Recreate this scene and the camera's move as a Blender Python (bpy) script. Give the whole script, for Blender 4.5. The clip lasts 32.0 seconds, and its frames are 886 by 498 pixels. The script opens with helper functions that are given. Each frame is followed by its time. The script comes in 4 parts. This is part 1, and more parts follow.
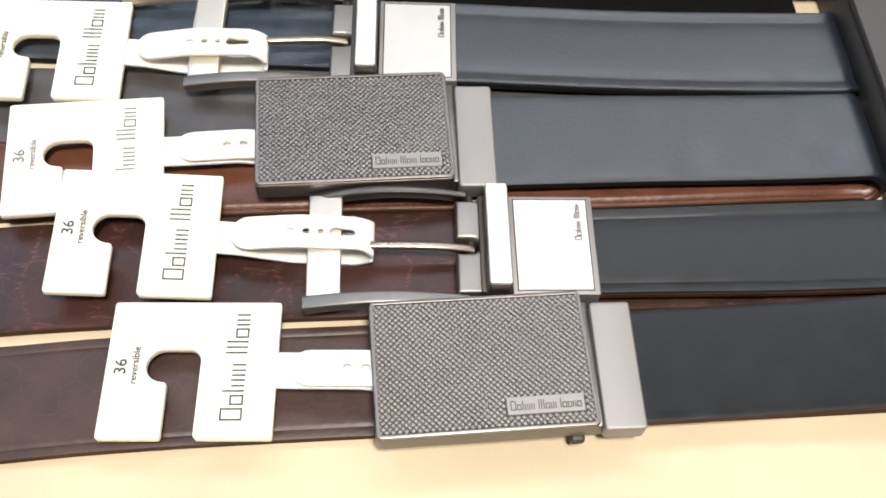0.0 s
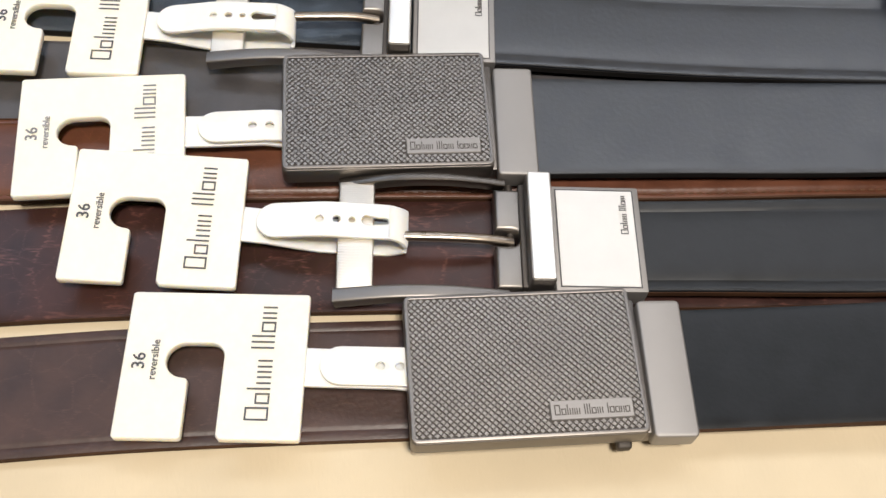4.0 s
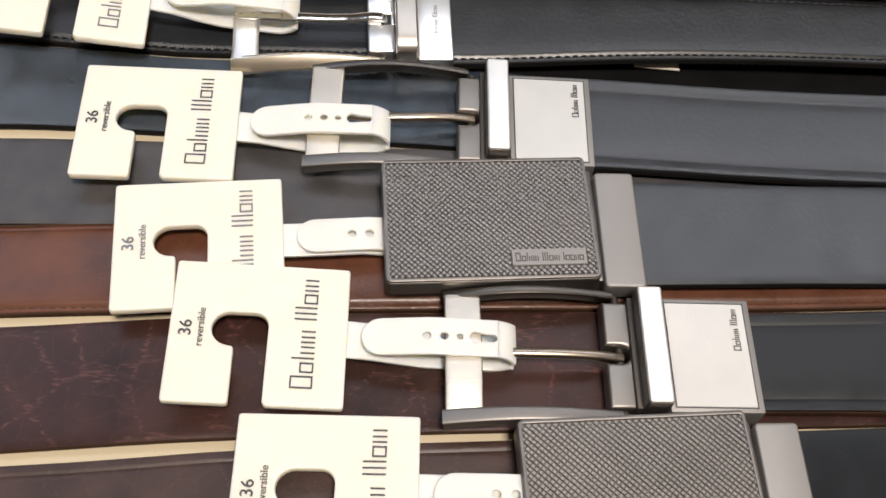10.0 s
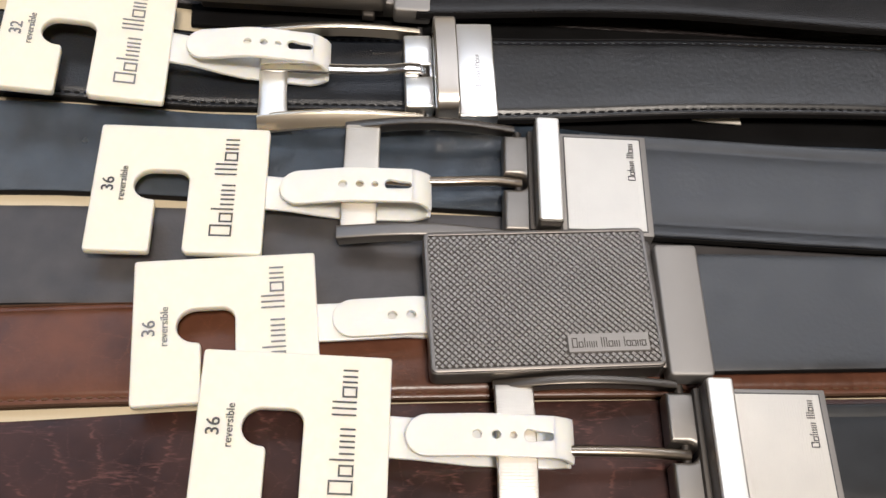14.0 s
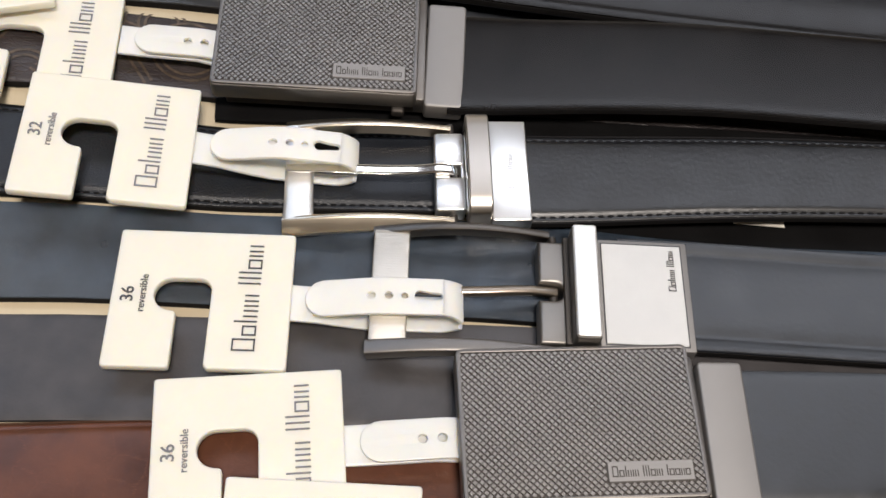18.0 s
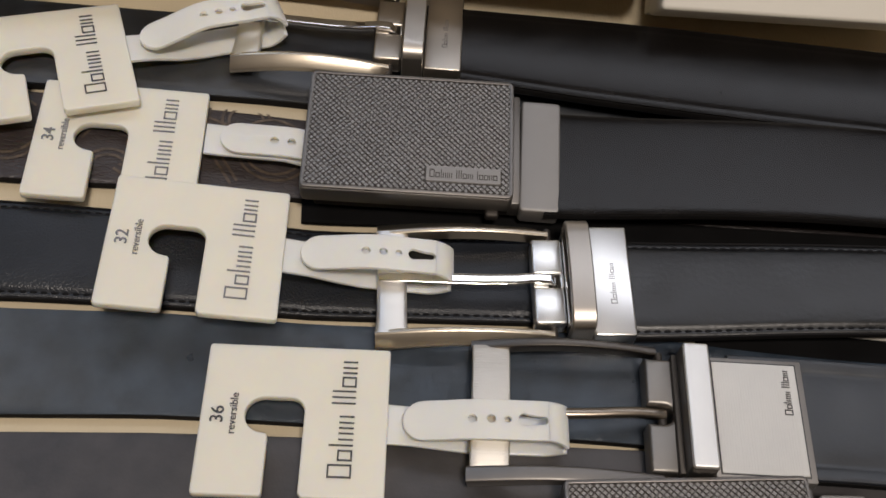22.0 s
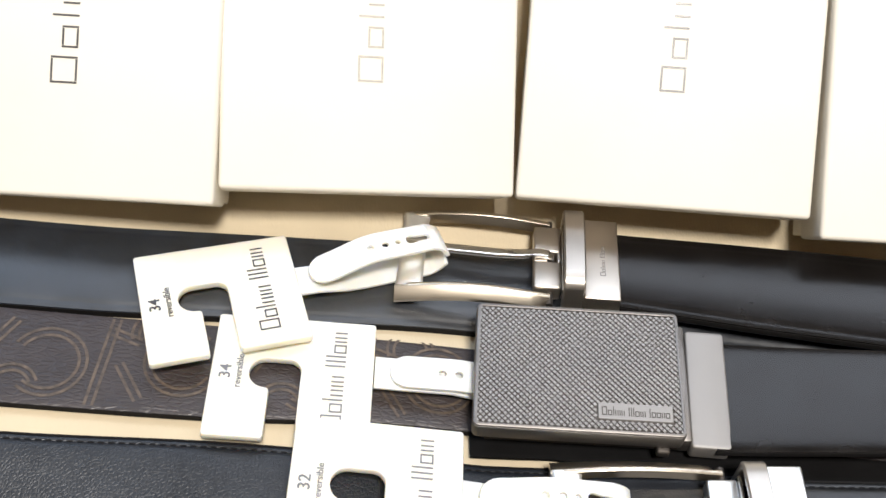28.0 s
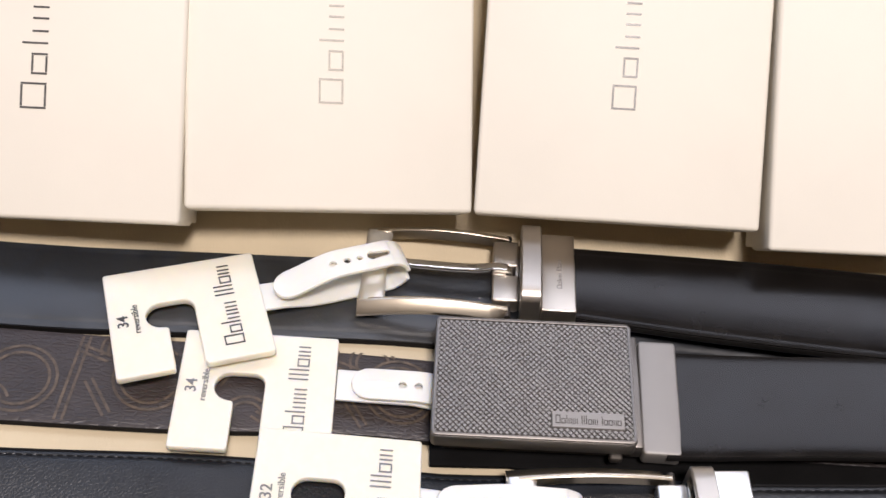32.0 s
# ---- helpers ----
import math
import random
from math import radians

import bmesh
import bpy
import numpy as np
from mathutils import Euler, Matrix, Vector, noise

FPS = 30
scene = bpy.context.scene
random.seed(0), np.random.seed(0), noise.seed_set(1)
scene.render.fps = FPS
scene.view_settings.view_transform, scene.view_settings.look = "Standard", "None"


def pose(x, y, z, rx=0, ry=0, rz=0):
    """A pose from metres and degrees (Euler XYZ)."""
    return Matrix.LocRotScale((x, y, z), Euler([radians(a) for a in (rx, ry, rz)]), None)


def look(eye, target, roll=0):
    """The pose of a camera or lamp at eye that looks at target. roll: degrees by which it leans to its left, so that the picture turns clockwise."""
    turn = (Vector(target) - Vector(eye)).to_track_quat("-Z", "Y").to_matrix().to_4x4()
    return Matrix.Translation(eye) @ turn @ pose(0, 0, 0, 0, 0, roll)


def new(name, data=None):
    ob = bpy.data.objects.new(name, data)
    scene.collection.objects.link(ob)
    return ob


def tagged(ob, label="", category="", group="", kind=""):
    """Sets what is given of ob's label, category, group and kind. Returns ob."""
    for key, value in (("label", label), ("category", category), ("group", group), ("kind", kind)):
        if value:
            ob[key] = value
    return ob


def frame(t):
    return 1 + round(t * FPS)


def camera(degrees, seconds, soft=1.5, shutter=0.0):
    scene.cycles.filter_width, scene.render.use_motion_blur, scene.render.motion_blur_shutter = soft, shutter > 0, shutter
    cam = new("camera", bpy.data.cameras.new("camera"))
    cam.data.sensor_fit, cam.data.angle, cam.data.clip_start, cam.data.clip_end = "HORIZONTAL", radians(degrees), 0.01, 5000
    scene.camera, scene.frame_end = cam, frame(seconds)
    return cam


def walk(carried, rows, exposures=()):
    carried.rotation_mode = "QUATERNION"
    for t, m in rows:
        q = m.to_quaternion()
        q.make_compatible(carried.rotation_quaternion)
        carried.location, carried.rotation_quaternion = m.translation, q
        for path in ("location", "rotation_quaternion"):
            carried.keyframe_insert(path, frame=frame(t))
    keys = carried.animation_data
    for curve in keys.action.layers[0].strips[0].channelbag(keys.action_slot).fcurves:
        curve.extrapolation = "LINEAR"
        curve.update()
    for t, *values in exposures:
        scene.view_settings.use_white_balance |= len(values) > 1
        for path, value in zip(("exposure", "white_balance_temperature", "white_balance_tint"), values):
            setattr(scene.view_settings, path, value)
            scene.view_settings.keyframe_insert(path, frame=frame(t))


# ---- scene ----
cam = camera(46.51, 32.0, shutter=0.5)
PATH = [
    (0, (0.03216, -0.00978, 0.27663), (0.05645, 0.13609, 0.01560), 5.72),
    (0.5, (0.02821, -0.00887, 0.26421), (0.05283, 0.13539, 0.00232), 5.99),
    (1, (0.02620, -0.00065, 0.26222), (0.04982, 0.13996, -0.00174), 6.27),
    (1.5, (0.02497, -0.00152, 0.25705), (0.04934, 0.14251, -0.00498), 6.80),
    (2, (0.02458, 0.00039, 0.25652), (0.04984, 0.14081, -0.00737), 7.45),
    (2.5, (0.02340, -0.00000, 0.25733), (0.04724, 0.14311, -0.00526), 6.67),
    (4.5, (0.02110, 0.00156, 0.26204), (0.04631, 0.14322, -0.00120), 7.34),
    (5, (0.01801, 0.00080, 0.25980), (0.04264, 0.14569, -0.00173), 7.06),
    (5.5, (0.01441, 0.00234, 0.26278), (0.03853, 0.14699, 0.00106), 7.14),
    (6, (0.01345, 0.00234, 0.26340), (0.03669, 0.14799, 0.00216), 6.91),
    (6.5, (0.01123, 0.00390, 0.26414), (0.03488, 0.14869, 0.00246), 7.14),
    (7, (0.00938, 0.00638, 0.26566), (0.03327, 0.15206, 0.00450), 7.22),
    (7.5, (0.00636, 0.00873, 0.26550), (0.03099, 0.15596, 0.00528), 7.39),
    (8, (0.00450, 0.01298, 0.26453), (0.02873, 0.15933, 0.00378), 7.26),
    (8.5, (0.00178, 0.01909, 0.26526), (0.02644, 0.16523, 0.00442), 7.31),
    (9, (-0.00157, 0.02303, 0.26634), (0.02414, 0.16972, 0.00592), 7.58),
    (9.5, (-0.00454, 0.02542, 0.26714), (0.02121, 0.17277, 0.00709), 7.41),
    (10, (-0.00702, 0.02876, 0.26544), (0.01914, 0.17657, 0.00570), 7.53),
    (10.5, (-0.01134, 0.03601, 0.26562), (0.02032, 0.18285, 0.00594), 8.79),
    (11, (-0.02067, 0.03961, 0.26451), (0.01800, 0.19085, 0.00833), 9.23),
    (11.5, (-0.02728, 0.04253, 0.26062), (0.00881, 0.19381, 0.00409), 7.88),
    (12, (-0.02922, 0.04728, 0.25884), (0.00248, 0.19694, 0.00077), 6.98),
    (12.5, (-0.02557, 0.05320, 0.26207), (0.00049, 0.19813, 0.00070), 7.05),
    (13, (-0.01985, 0.05837, 0.25961), (0.00389, 0.20439, -0.00138), 7.09),
    (13.5, (-0.01658, 0.06128, 0.25647), (0.00830, 0.20591, -0.00518), 7.64),
    (14, (-0.01622, 0.06436, 0.25604), (0.00898, 0.20799, -0.00613), 7.47),
    (14.5, (-0.01791, 0.06826, 0.25552), (0.00655, 0.21232, -0.00649), 7.25),
    (16.5, (-0.01945, 0.08095, 0.25592), (0.00467, 0.22868, -0.00407), 7.10),
    (17, (-0.02042, 0.08409, 0.25613), (0.00236, 0.23269, -0.00349), 6.95),
    (17.5, (-0.01876, 0.08777, 0.25744), (0.00321, 0.23725, -0.00175), 6.61),
    (18, (-0.01983, 0.09038, 0.25649), (0.00159, 0.24127, -0.00192), 6.23),
    (18.5, (-0.02177, 0.09299, 0.25569), (-0.00062, 0.24522, -0.00195), 6.21),
    (19, (-0.02484, 0.09769, 0.25508), (-0.00480, 0.24982, -0.00272), 6.10),
    (19.5, (-0.02888, 0.10222, 0.25324), (-0.00906, 0.25576, -0.00372), 6.14),
    (20, (-0.03280, 0.10550, 0.25181), (-0.01380, 0.25987, -0.00472), 5.98),
    (20.5, (-0.03670, 0.10851, 0.25240), (-0.01913, 0.26326, -0.00400), 5.62),
    (21, (-0.03789, 0.11259, 0.25383), (-0.02295, 0.26823, -0.00221), 4.85),
    (21.5, (-0.03789, 0.11411, 0.25453), (-0.02242, 0.27184, -0.00019), 4.85),
    (22, (-0.03969, 0.11594, 0.25526), (-0.02468, 0.27596, 0.00195), 4.41),
    (22.5, (-0.04234, 0.11977, 0.25736), (-0.02741, 0.28263, 0.00586), 4.21),
    (23, (-0.04847, 0.12417, 0.25960), (-0.03313, 0.29171, 0.01121), 4.33),
    (23.5, (-0.05350, 0.12679, 0.26089), (-0.03987, 0.29762, 0.01466), 3.80),
    (24, (-0.05665, 0.12745, 0.26188), (-0.04519, 0.30148, 0.01779), 3.26),
    (24.5, (-0.06140, 0.13173, 0.26406), (-0.04985, 0.30703, 0.02088), 3.44),
    (25, (-0.06760, 0.13853, 0.26562), (-0.05586, 0.31950, 0.02664), 3.47),
    (25.5, (-0.07395, 0.13968, 0.26702), (-0.06405, 0.32528, 0.03154), 3.03),
    (26, (-0.07722, 0.13966, 0.26800), (-0.07144, 0.32741, 0.03408), 2.37),
    (26.5, (-0.07969, 0.14033, 0.26992), (-0.07552, 0.32793, 0.03585), 1.90),
    (28.5, (-0.07770, 0.14203, 0.27574), (-0.07314, 0.33149, 0.04317), 0.83),
    (29, (-0.07781, 0.14240, 0.27512), (-0.07341, 0.33169, 0.04242), 0.73),
    (29.5, (-0.07446, 0.14271, 0.27625), (-0.07178, 0.33222, 0.04370), 0.26),
    (30, (-0.07623, 0.14367, 0.27607), (-0.07106, 0.33371, 0.04399), 0.80),
    (30.5, (-0.07678, 0.14271, 0.27742), (-0.07145, 0.33273, 0.04534), 0.75),
    (31, (-0.07485, 0.14164, 0.28012), (-0.07064, 0.33154, 0.04792), 0.44),
    (31.5, (-0.07113, 0.13955, 0.28222), (-0.06712, 0.33013, 0.05057), 0.34),
    (32, (-0.06612, 0.13544, 0.28362), (-0.06131, 0.32763, 0.05331), 0.43),
]
GAIN = [(0, 0.51, 6600, 12), (2.5, 0.43, 6600, 12), (4.5, 0.06, 6800, 14), (9, -0.03, 6850, 15), (14, -0.04, 6850, 15), (17, -0.14, 6700, 15), (19, -0.28, 6650, 15), (20, -0.62, 6650, 15),
        (21, -0.96, 6750, 15), (22, -0.82, 6850, 16), (23, -0.55, 7000, 17), (24, -0.40, 7200, 18), (25, -0.27, 7350, 18), (26, 0.14, 7250, 17), (27.5, 0.35, 6600, 14), (29, 0.46, 6250, 10), (30, 0.32, 6450, 13), (31, 0.06, 6520, 19), (32, 0.02, 6520, 20)]
walk(cam, [(t, look(eye, target, roll)) for t, eye, target, roll in PATH], GAIN)

# ---- light ----
world = bpy.data.worlds.new("room_air")
world.use_nodes = True
world.node_tree.nodes["Background"].inputs[0].default_value = (0.9, 0.92, 1.0, 1)
world.node_tree.nodes["Background"].inputs[1].default_value = 0.05
scene.world = world


def lamp(name, x, y, z, sx, sy, watts, colour, target):
    data = bpy.data.lights.new(name, "AREA")
    data.shape, data.size, data.size_y = "RECTANGLE", sx, sy
    data.energy, data.color = watts, colour
    ob = new(name, data)
    ob.matrix_world = look((x, y, z), target)
    return ob


# ---- materials ----
MATS = {}


def nodes_of(name):
    m = bpy.data.materials.new(name)
    m.use_nodes = True
    nt = m.node_tree
    return m, nt, nt.nodes["Principled BSDF"], lambda kind: nt.nodes.new(kind)


def surface(name, colour, rough=0.5, metal=0.0, vary=0.15, vary_scale=60.0, grain=900.0, bump=0.15, stretch=(1, 1, 1), kind="noise", spec=0.5,
            rough_vary=0.12, crease=0.0, glow_through=0.0, cracks=()):
    """A two-scale material: broad tone changes, fine relief, uneven gloss. Scales are per metre, in object space."""
    m, nt, bsdf, add = nodes_of(name)
    link = nt.links.new
    tc = add("ShaderNodeTexCoord")
    mp = add("ShaderNodeMapping")
    mp.inputs["Scale"].default_value = stretch
    link(tc.outputs["Object"], mp.inputs["Vector"])
    broad = add("ShaderNodeTexNoise")
    broad.inputs["Scale"].default_value, broad.inputs["Detail"].default_value = vary_scale, 5.0
    link(tc.outputs["Object"], broad.inputs["Vector"])
    if kind == "voronoi":
        fine = add("ShaderNodeTexVoronoi")
        fine.feature = "DISTANCE_TO_EDGE"
        fine.inputs["Scale"].default_value = grain
        fine_out = fine.outputs["Distance"]
    else:
        fine = add("ShaderNodeTexNoise")
        fine.inputs["Scale"].default_value, fine.inputs["Detail"].default_value = grain, 5.0
        fine_out = fine.outputs["Fac"]
    link(mp.outputs["Vector"], fine.inputs["Vector"])
    ramp = add("ShaderNodeValToRGB")
    c = Vector(colour)
    ramp.color_ramp.elements[0].position, ramp.color_ramp.elements[1].position = 0.3, 0.72
    ramp.color_ramp.elements[0].color = (*(c * (1 - vary)), 1)
    ramp.color_ramp.elements[1].color = (*[min(1, v * (1 + vary)) for v in c], 1)
    link(broad.outputs["Fac"], ramp.inputs["Fac"])
    tone = ramp.outputs["Color"]
    for scale, width, gain in cracks:
        wander = add("ShaderNodeTexNoise")
        wander.inputs["Scale"].default_value, wander.inputs["Detail"].default_value = scale * 1.2, 3.0
        bent = add("ShaderNodeMix")
        bent.data_type = "VECTOR"
        bent.inputs["Factor"].default_value = 0.3 / scale
        link(tc.outputs["Object"], bent.inputs[4])
        link(wander.outputs["Color"], bent.inputs[5])
        cell = add("ShaderNodeTexVoronoi")
        cell.feature = "DISTANCE_TO_EDGE"
        cell.inputs["Scale"].default_value = scale
        link(bent.outputs[1], cell.inputs["Vector"])
        thin = add("ShaderNodeMapRange")
        thin.inputs["From Max"].default_value, thin.inputs["To Min"].default_value, thin.inputs["To Max"].default_value = width, 1.0, 0.0
        link(cell.outputs["Distance"], thin.inputs["Value"])
        patch = add("ShaderNodeMapRange")
        patch.inputs["From Min"].default_value, patch.inputs["From Max"].default_value = 0.42, 0.62
        link(wander.outputs["Fac"], patch.inputs["Value"])
        both = add("ShaderNodeMath")
        both.operation = "MULTIPLY"
        link(thin.outputs["Result"], both.inputs[0])
        link(patch.outputs["Result"], both.inputs[1])
        pale = add("ShaderNodeMix")
        pale.data_type = "RGBA"
        link(both.outputs[0], pale.inputs["Factor"])
        link(tone, pale.inputs[6])
        pale.inputs[7].default_value = (*[min(1, v * gain) for v in c], 1)
        tone = pale.outputs[2]
    link(tone, bsdf.inputs["Base Color"])
    rr = add("ShaderNodeMapRange")
    rr.inputs["To Min"].default_value, rr.inputs["To Max"].default_value = max(0.03, rough - rough_vary), min(1, rough + rough_vary)
    link(broad.outputs["Fac"], rr.inputs["Value"])
    link(rr.outputs["Result"], bsdf.inputs["Roughness"])
    height = fine_out
    if kind == "voronoi":
        mr = add("ShaderNodeMapRange")
        mr.inputs["From Max"].default_value = 0.25
        link(fine_out, mr.inputs["Value"])
        height = mr.outputs["Result"]
    if crease:
        vo = add("ShaderNodeTexVoronoi")
        vo.feature = "DISTANCE_TO_EDGE"
        vo.inputs["Scale"].default_value = crease
        wob = add("ShaderNodeTexNoise")
        wob.inputs["Scale"].default_value = crease * 1.3
        mixv = add("ShaderNodeMix")
        mixv.data_type = "VECTOR"
        mixv.inputs["Factor"].default_value = 0.006
        link(tc.outputs["Object"], mixv.inputs[4])
        link(wob.outputs["Color"], mixv.inputs[5])
        link(mixv.outputs[1], vo.inputs["Vector"])
        cr = add("ShaderNodeMapRange")
        cr.inputs["From Max"].default_value = 0.1
        link(vo.outputs["Distance"], cr.inputs["Value"])
        ad = add("ShaderNodeMath")
        ad.operation = "MULTIPLY_ADD"
        ad.inputs[1].default_value = 0.22
        link(cr.outputs["Result"], ad.inputs[0])
        link(height, ad.inputs[2])
        height = ad.outputs[0]
    bp = add("ShaderNodeBump")
    bp.inputs["Strength"].default_value, bp.inputs["Distance"].default_value = bump, 0.0004
    link(height, bp.inputs["Height"])
    link(bp.outputs["Normal"], bsdf.inputs["Normal"])
    bsdf.inputs["Metallic"].default_value = metal
    bsdf.inputs["Specular IOR Level"].default_value = spec
    if glow_through:
        bsdf.inputs["Subsurface Weight"].default_value = glow_through
        bsdf.inputs["Subsurface Radius"].default_value = (1.0, 0.85, 0.6)
        bsdf.inputs["Subsurface Scale"].default_value = 0.0035
    MATS[name] = m
    return m


leather_black = surface("leather_black", (0.0055, 0.0085, 0.0145), 0.42, vary=0.4, vary_scale=130, grain=620, bump=0.16, spec=1.0, rough_vary=0.14)
leather_black_warm = surface("leather_black_warm", (0.0084, 0.0086, 0.0096), 0.36, vary=0.3, vary_scale=110, grain=700, bump=0.24, spec=0.62)
leather_black_satin = surface("leather_black_satin", (0.0074, 0.0090, 0.0114), 0.46, vary=0.4, vary_scale=130, grain=620, bump=0.16, spec=0.44, rough_vary=0.14)
leather_black_smooth = surface("leather_black_smooth", (0.0054, 0.0068, 0.0086), 0.38, vary=0.35, vary_scale=110, grain=700, bump=0.14, spec=0.30, rough_vary=0.1)
leather_black_dull = surface("leather_black_dull", (0.0070, 0.0060, 0.0056), 0.24, vary=0.3, vary_scale=90, grain=1000, bump=0.08, spec=0.26, rough_vary=0.06)
# Flat black for strips that put the shade between straps into colour.
gap_shade_black = surface("gap_shade_black", (0.0060, 0.0058, 0.0060), 0.85, vary=0.3, grain=900, bump=0.2, spec=0.08)
leather_pebbled = surface("leather_pebbled", (0.013, 0.016, 0.022), 0.4, vary=0.25, grain=950, bump=0.17, kind="voronoi", spec=0.42)
leather_navy = surface("leather_navy", (0.027, 0.041, 0.060), 0.33, vary=0.38, vary_scale=120, grain=260, bump=0.4, crease=420, spec=0.8)
leather_charcoal = surface("leather_charcoal", (0.056, 0.052, 0.054), 0.42, vary=0.22, vary_scale=110, grain=900, bump=0.2)
leather_brown = surface("leather_brown", (0.046, 0.024, 0.0195), 0.44, vary=0.3, vary_scale=90, grain=700, bump=0.3, spec=0.42, cracks=((120, 0.05, 1.5),))
leather_crackle = surface("leather_crackle", (0.036, 0.0150, 0.0125), 0.34, vary=0.45, vary_scale=60, grain=170, bump=0.3, spec=0.30, rough_vary=0.12, cracks=((55, 0.035, 3.0), (140, 0.04, 1.8)))
leather_tan = surface("leather_tan", (0.102, 0.037, 0.020), 0.34, vary=0.36, vary_scale=75, grain=420, bump=0.34, spec=0.40, cracks=((130, 0.04, 1.35),))
edge_brown = surface("edge_brown", (0.06, 0.028, 0.015), 0.7, vary=0.3, grain=1500, bump=0.3, spec=0.15)
thread_black = surface("thread_black", (0.008, 0.008, 0.009), 0.8, grain=6000, spec=0.2)
thread_brown = surface("thread_brown", (0.10, 0.043, 0.02), 0.75, grain=6000)
plastic_ivory = surface("plastic_ivory", (0.84, 0.80, 0.70), 0.42, vary=0.02, grain=700, bump=0.03, rough_vary=0.05, glow_through=0.8)
plastic_white = surface("plastic_white", (0.85, 0.825, 0.755), 0.35, vary=0.02, grain=700, bump=0.03, rough_vary=0.05, glow_through=0.8)
ink_dark = surface("ink_dark", (0.055, 0.055, 0.06), 0.5, vary=0.1)
ink_grey = surface("ink_grey", (0.17, 0.17, 0.18), 0.4, vary=0.1)
metal_gun = surface("metal_gun", (0.225, 0.21, 0.198), 0.46, 1.0, vary=0.08, grain=2500, bump=0.05, rough_vary=0.06)
metal_arm = surface("metal_arm", (0.135, 0.120, 0.106), 0.34, 1.0, vary=0.08, grain=2500, bump=0.05, rough_vary=0.06)
metal_bar = surface("metal_bar", (0.37, 0.356, 0.345), 0.64, 1.0, vary=0.04, grain=1800, bump=0.04, rough_vary=0.03)
metal_plate = surface("metal_plate", (0.285, 0.265, 0.245), 0.44, 1.0, vary=0.08, grain=2500, bump=0.05, rough_vary=0.06)
# Dark metal for small parts; on recess beds its colour stands in for shade.
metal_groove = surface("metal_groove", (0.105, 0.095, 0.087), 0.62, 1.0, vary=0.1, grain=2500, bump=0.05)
metal_satin = surface("metal_satin", (0.60, 0.545, 0.48), 0.38, 1.0, vary=0.04, grain=1500, bump=0.05, stretch=(1, 0.06, 1), rough_vary=0.05)
metal_polished = surface("metal_polished", (0.95, 0.94, 0.92), 0.31, 1.0, vary=0.03, grain=1500, bump=0.03, stretch=(1, 0.06, 1), rough_vary=0.04)
metal_pale = surface("metal_pale", (0.9, 0.89, 0.87), 0.5, 1.0, vary=0.03, grain=1500, bump=0.05, stretch=(1, 0.06, 1), rough_vary=0.05)
metal_bronze = surface("metal_bronze", (0.33, 0.28, 0.23), 0.3, 1.0, vary=0.06, grain=1500, bump=0.03)
leather_monogram = surface("leather_monogram", (0.034, 0.026, 0.026), 0.42, vary=0.3, grain=750, bump=0.26, stretch=(0.4, 1, 1), kind="voronoi")
print_tan = surface("print_tan", (0.088, 0.064, 0.045), 0.5, vary=0.5, vary_scale=420, grain=900, bump=0.3)
edge_black = surface("edge_black", (0.012, 0.011, 0.011), 0.75, vary=0.2, grain=1500, spec=0.12)
metal_brushed = surface("metal_brushed", (0.68, 0.645, 0.59), 0.46, 1.0, vary=0.05, grain=2200, bump=0.1, stretch=(1, 0.03, 1), rough_vary=0.05)
metal_nickel = surface("metal_nickel", (0.66, 0.58, 0.47), 0.3, 1.0, vary=0.05, grain=1800, bump=0.04, stretch=(0.05, 1, 1), rough_vary=0.06)
metal_keeper = surface("metal_keeper", (0.54, 0.50, 0.455), 0.4, 1.0, vary=0.05, grain=1800, bump=0.04, stretch=(1, 0.05, 1), rough_vary=0.05)
metal_chrome = surface("metal_chrome", (0.74, 0.72, 0.69), 0.09, 1.0, vary=0.03, grain=400, bump=0.03, rough_vary=0.03)
cloth_cream = surface("cloth_cream", (0.60, 0.505, 0.355), 0.8, vary=0.13, vary_scale=15, grain=1100, bump=0.35, stretch=(1, 0.35, 1), spec=0.2)
card_cream = surface("card_cream", (0.80, 0.755, 0.665), 0.55, vary=0.02, vary_scale=30, grain=1500, bump=0.06, spec=0.3)
foil_silver = surface("foil_silver", (0.075, 0.07, 0.068), 0.35, vary=0.15)
# Same foil as above, paler: its reflected light is put into the colour.
foil_glint = surface("foil_glint", (0.34, 0.31, 0.26), 0.4, vary=0.3, vary_scale=300)
paint_wall = surface("paint_wall", (0.42, 0.39, 0.35), 0.8, vary=0.04, vary_scale=3, grain=120, bump=0.1)
paint_ceiling = surface("paint_ceiling", (0.42, 0.40, 0.38), 0.85, vary=0.03, vary_scale=3, grain=120, bump=0.1)
floor_wood = surface("floor_wood", (0.28, 0.18, 0.1), 0.5, vary=0.3, vary_scale=6, grain=60, stretch=(1, 0.1, 1))
case_dark = surface("case_dark", (0.06, 0.058, 0.06), 0.55, vary=0.1, grain=1500, bump=0.1)


# ---- mesh helpers ----
def rise(x, y):
    """Height of the cloth: level in front, rising gently towards the back and the far side, then up a slope."""
    s = min(1, max(0, (y - 0.2) / 0.1))
    s = s * s * (3 - 2 * s)
    h = 0.5 * max(0, y - 0.25) ** 2 + 0.15 * max(0, -x - 0.06) * s
    return h


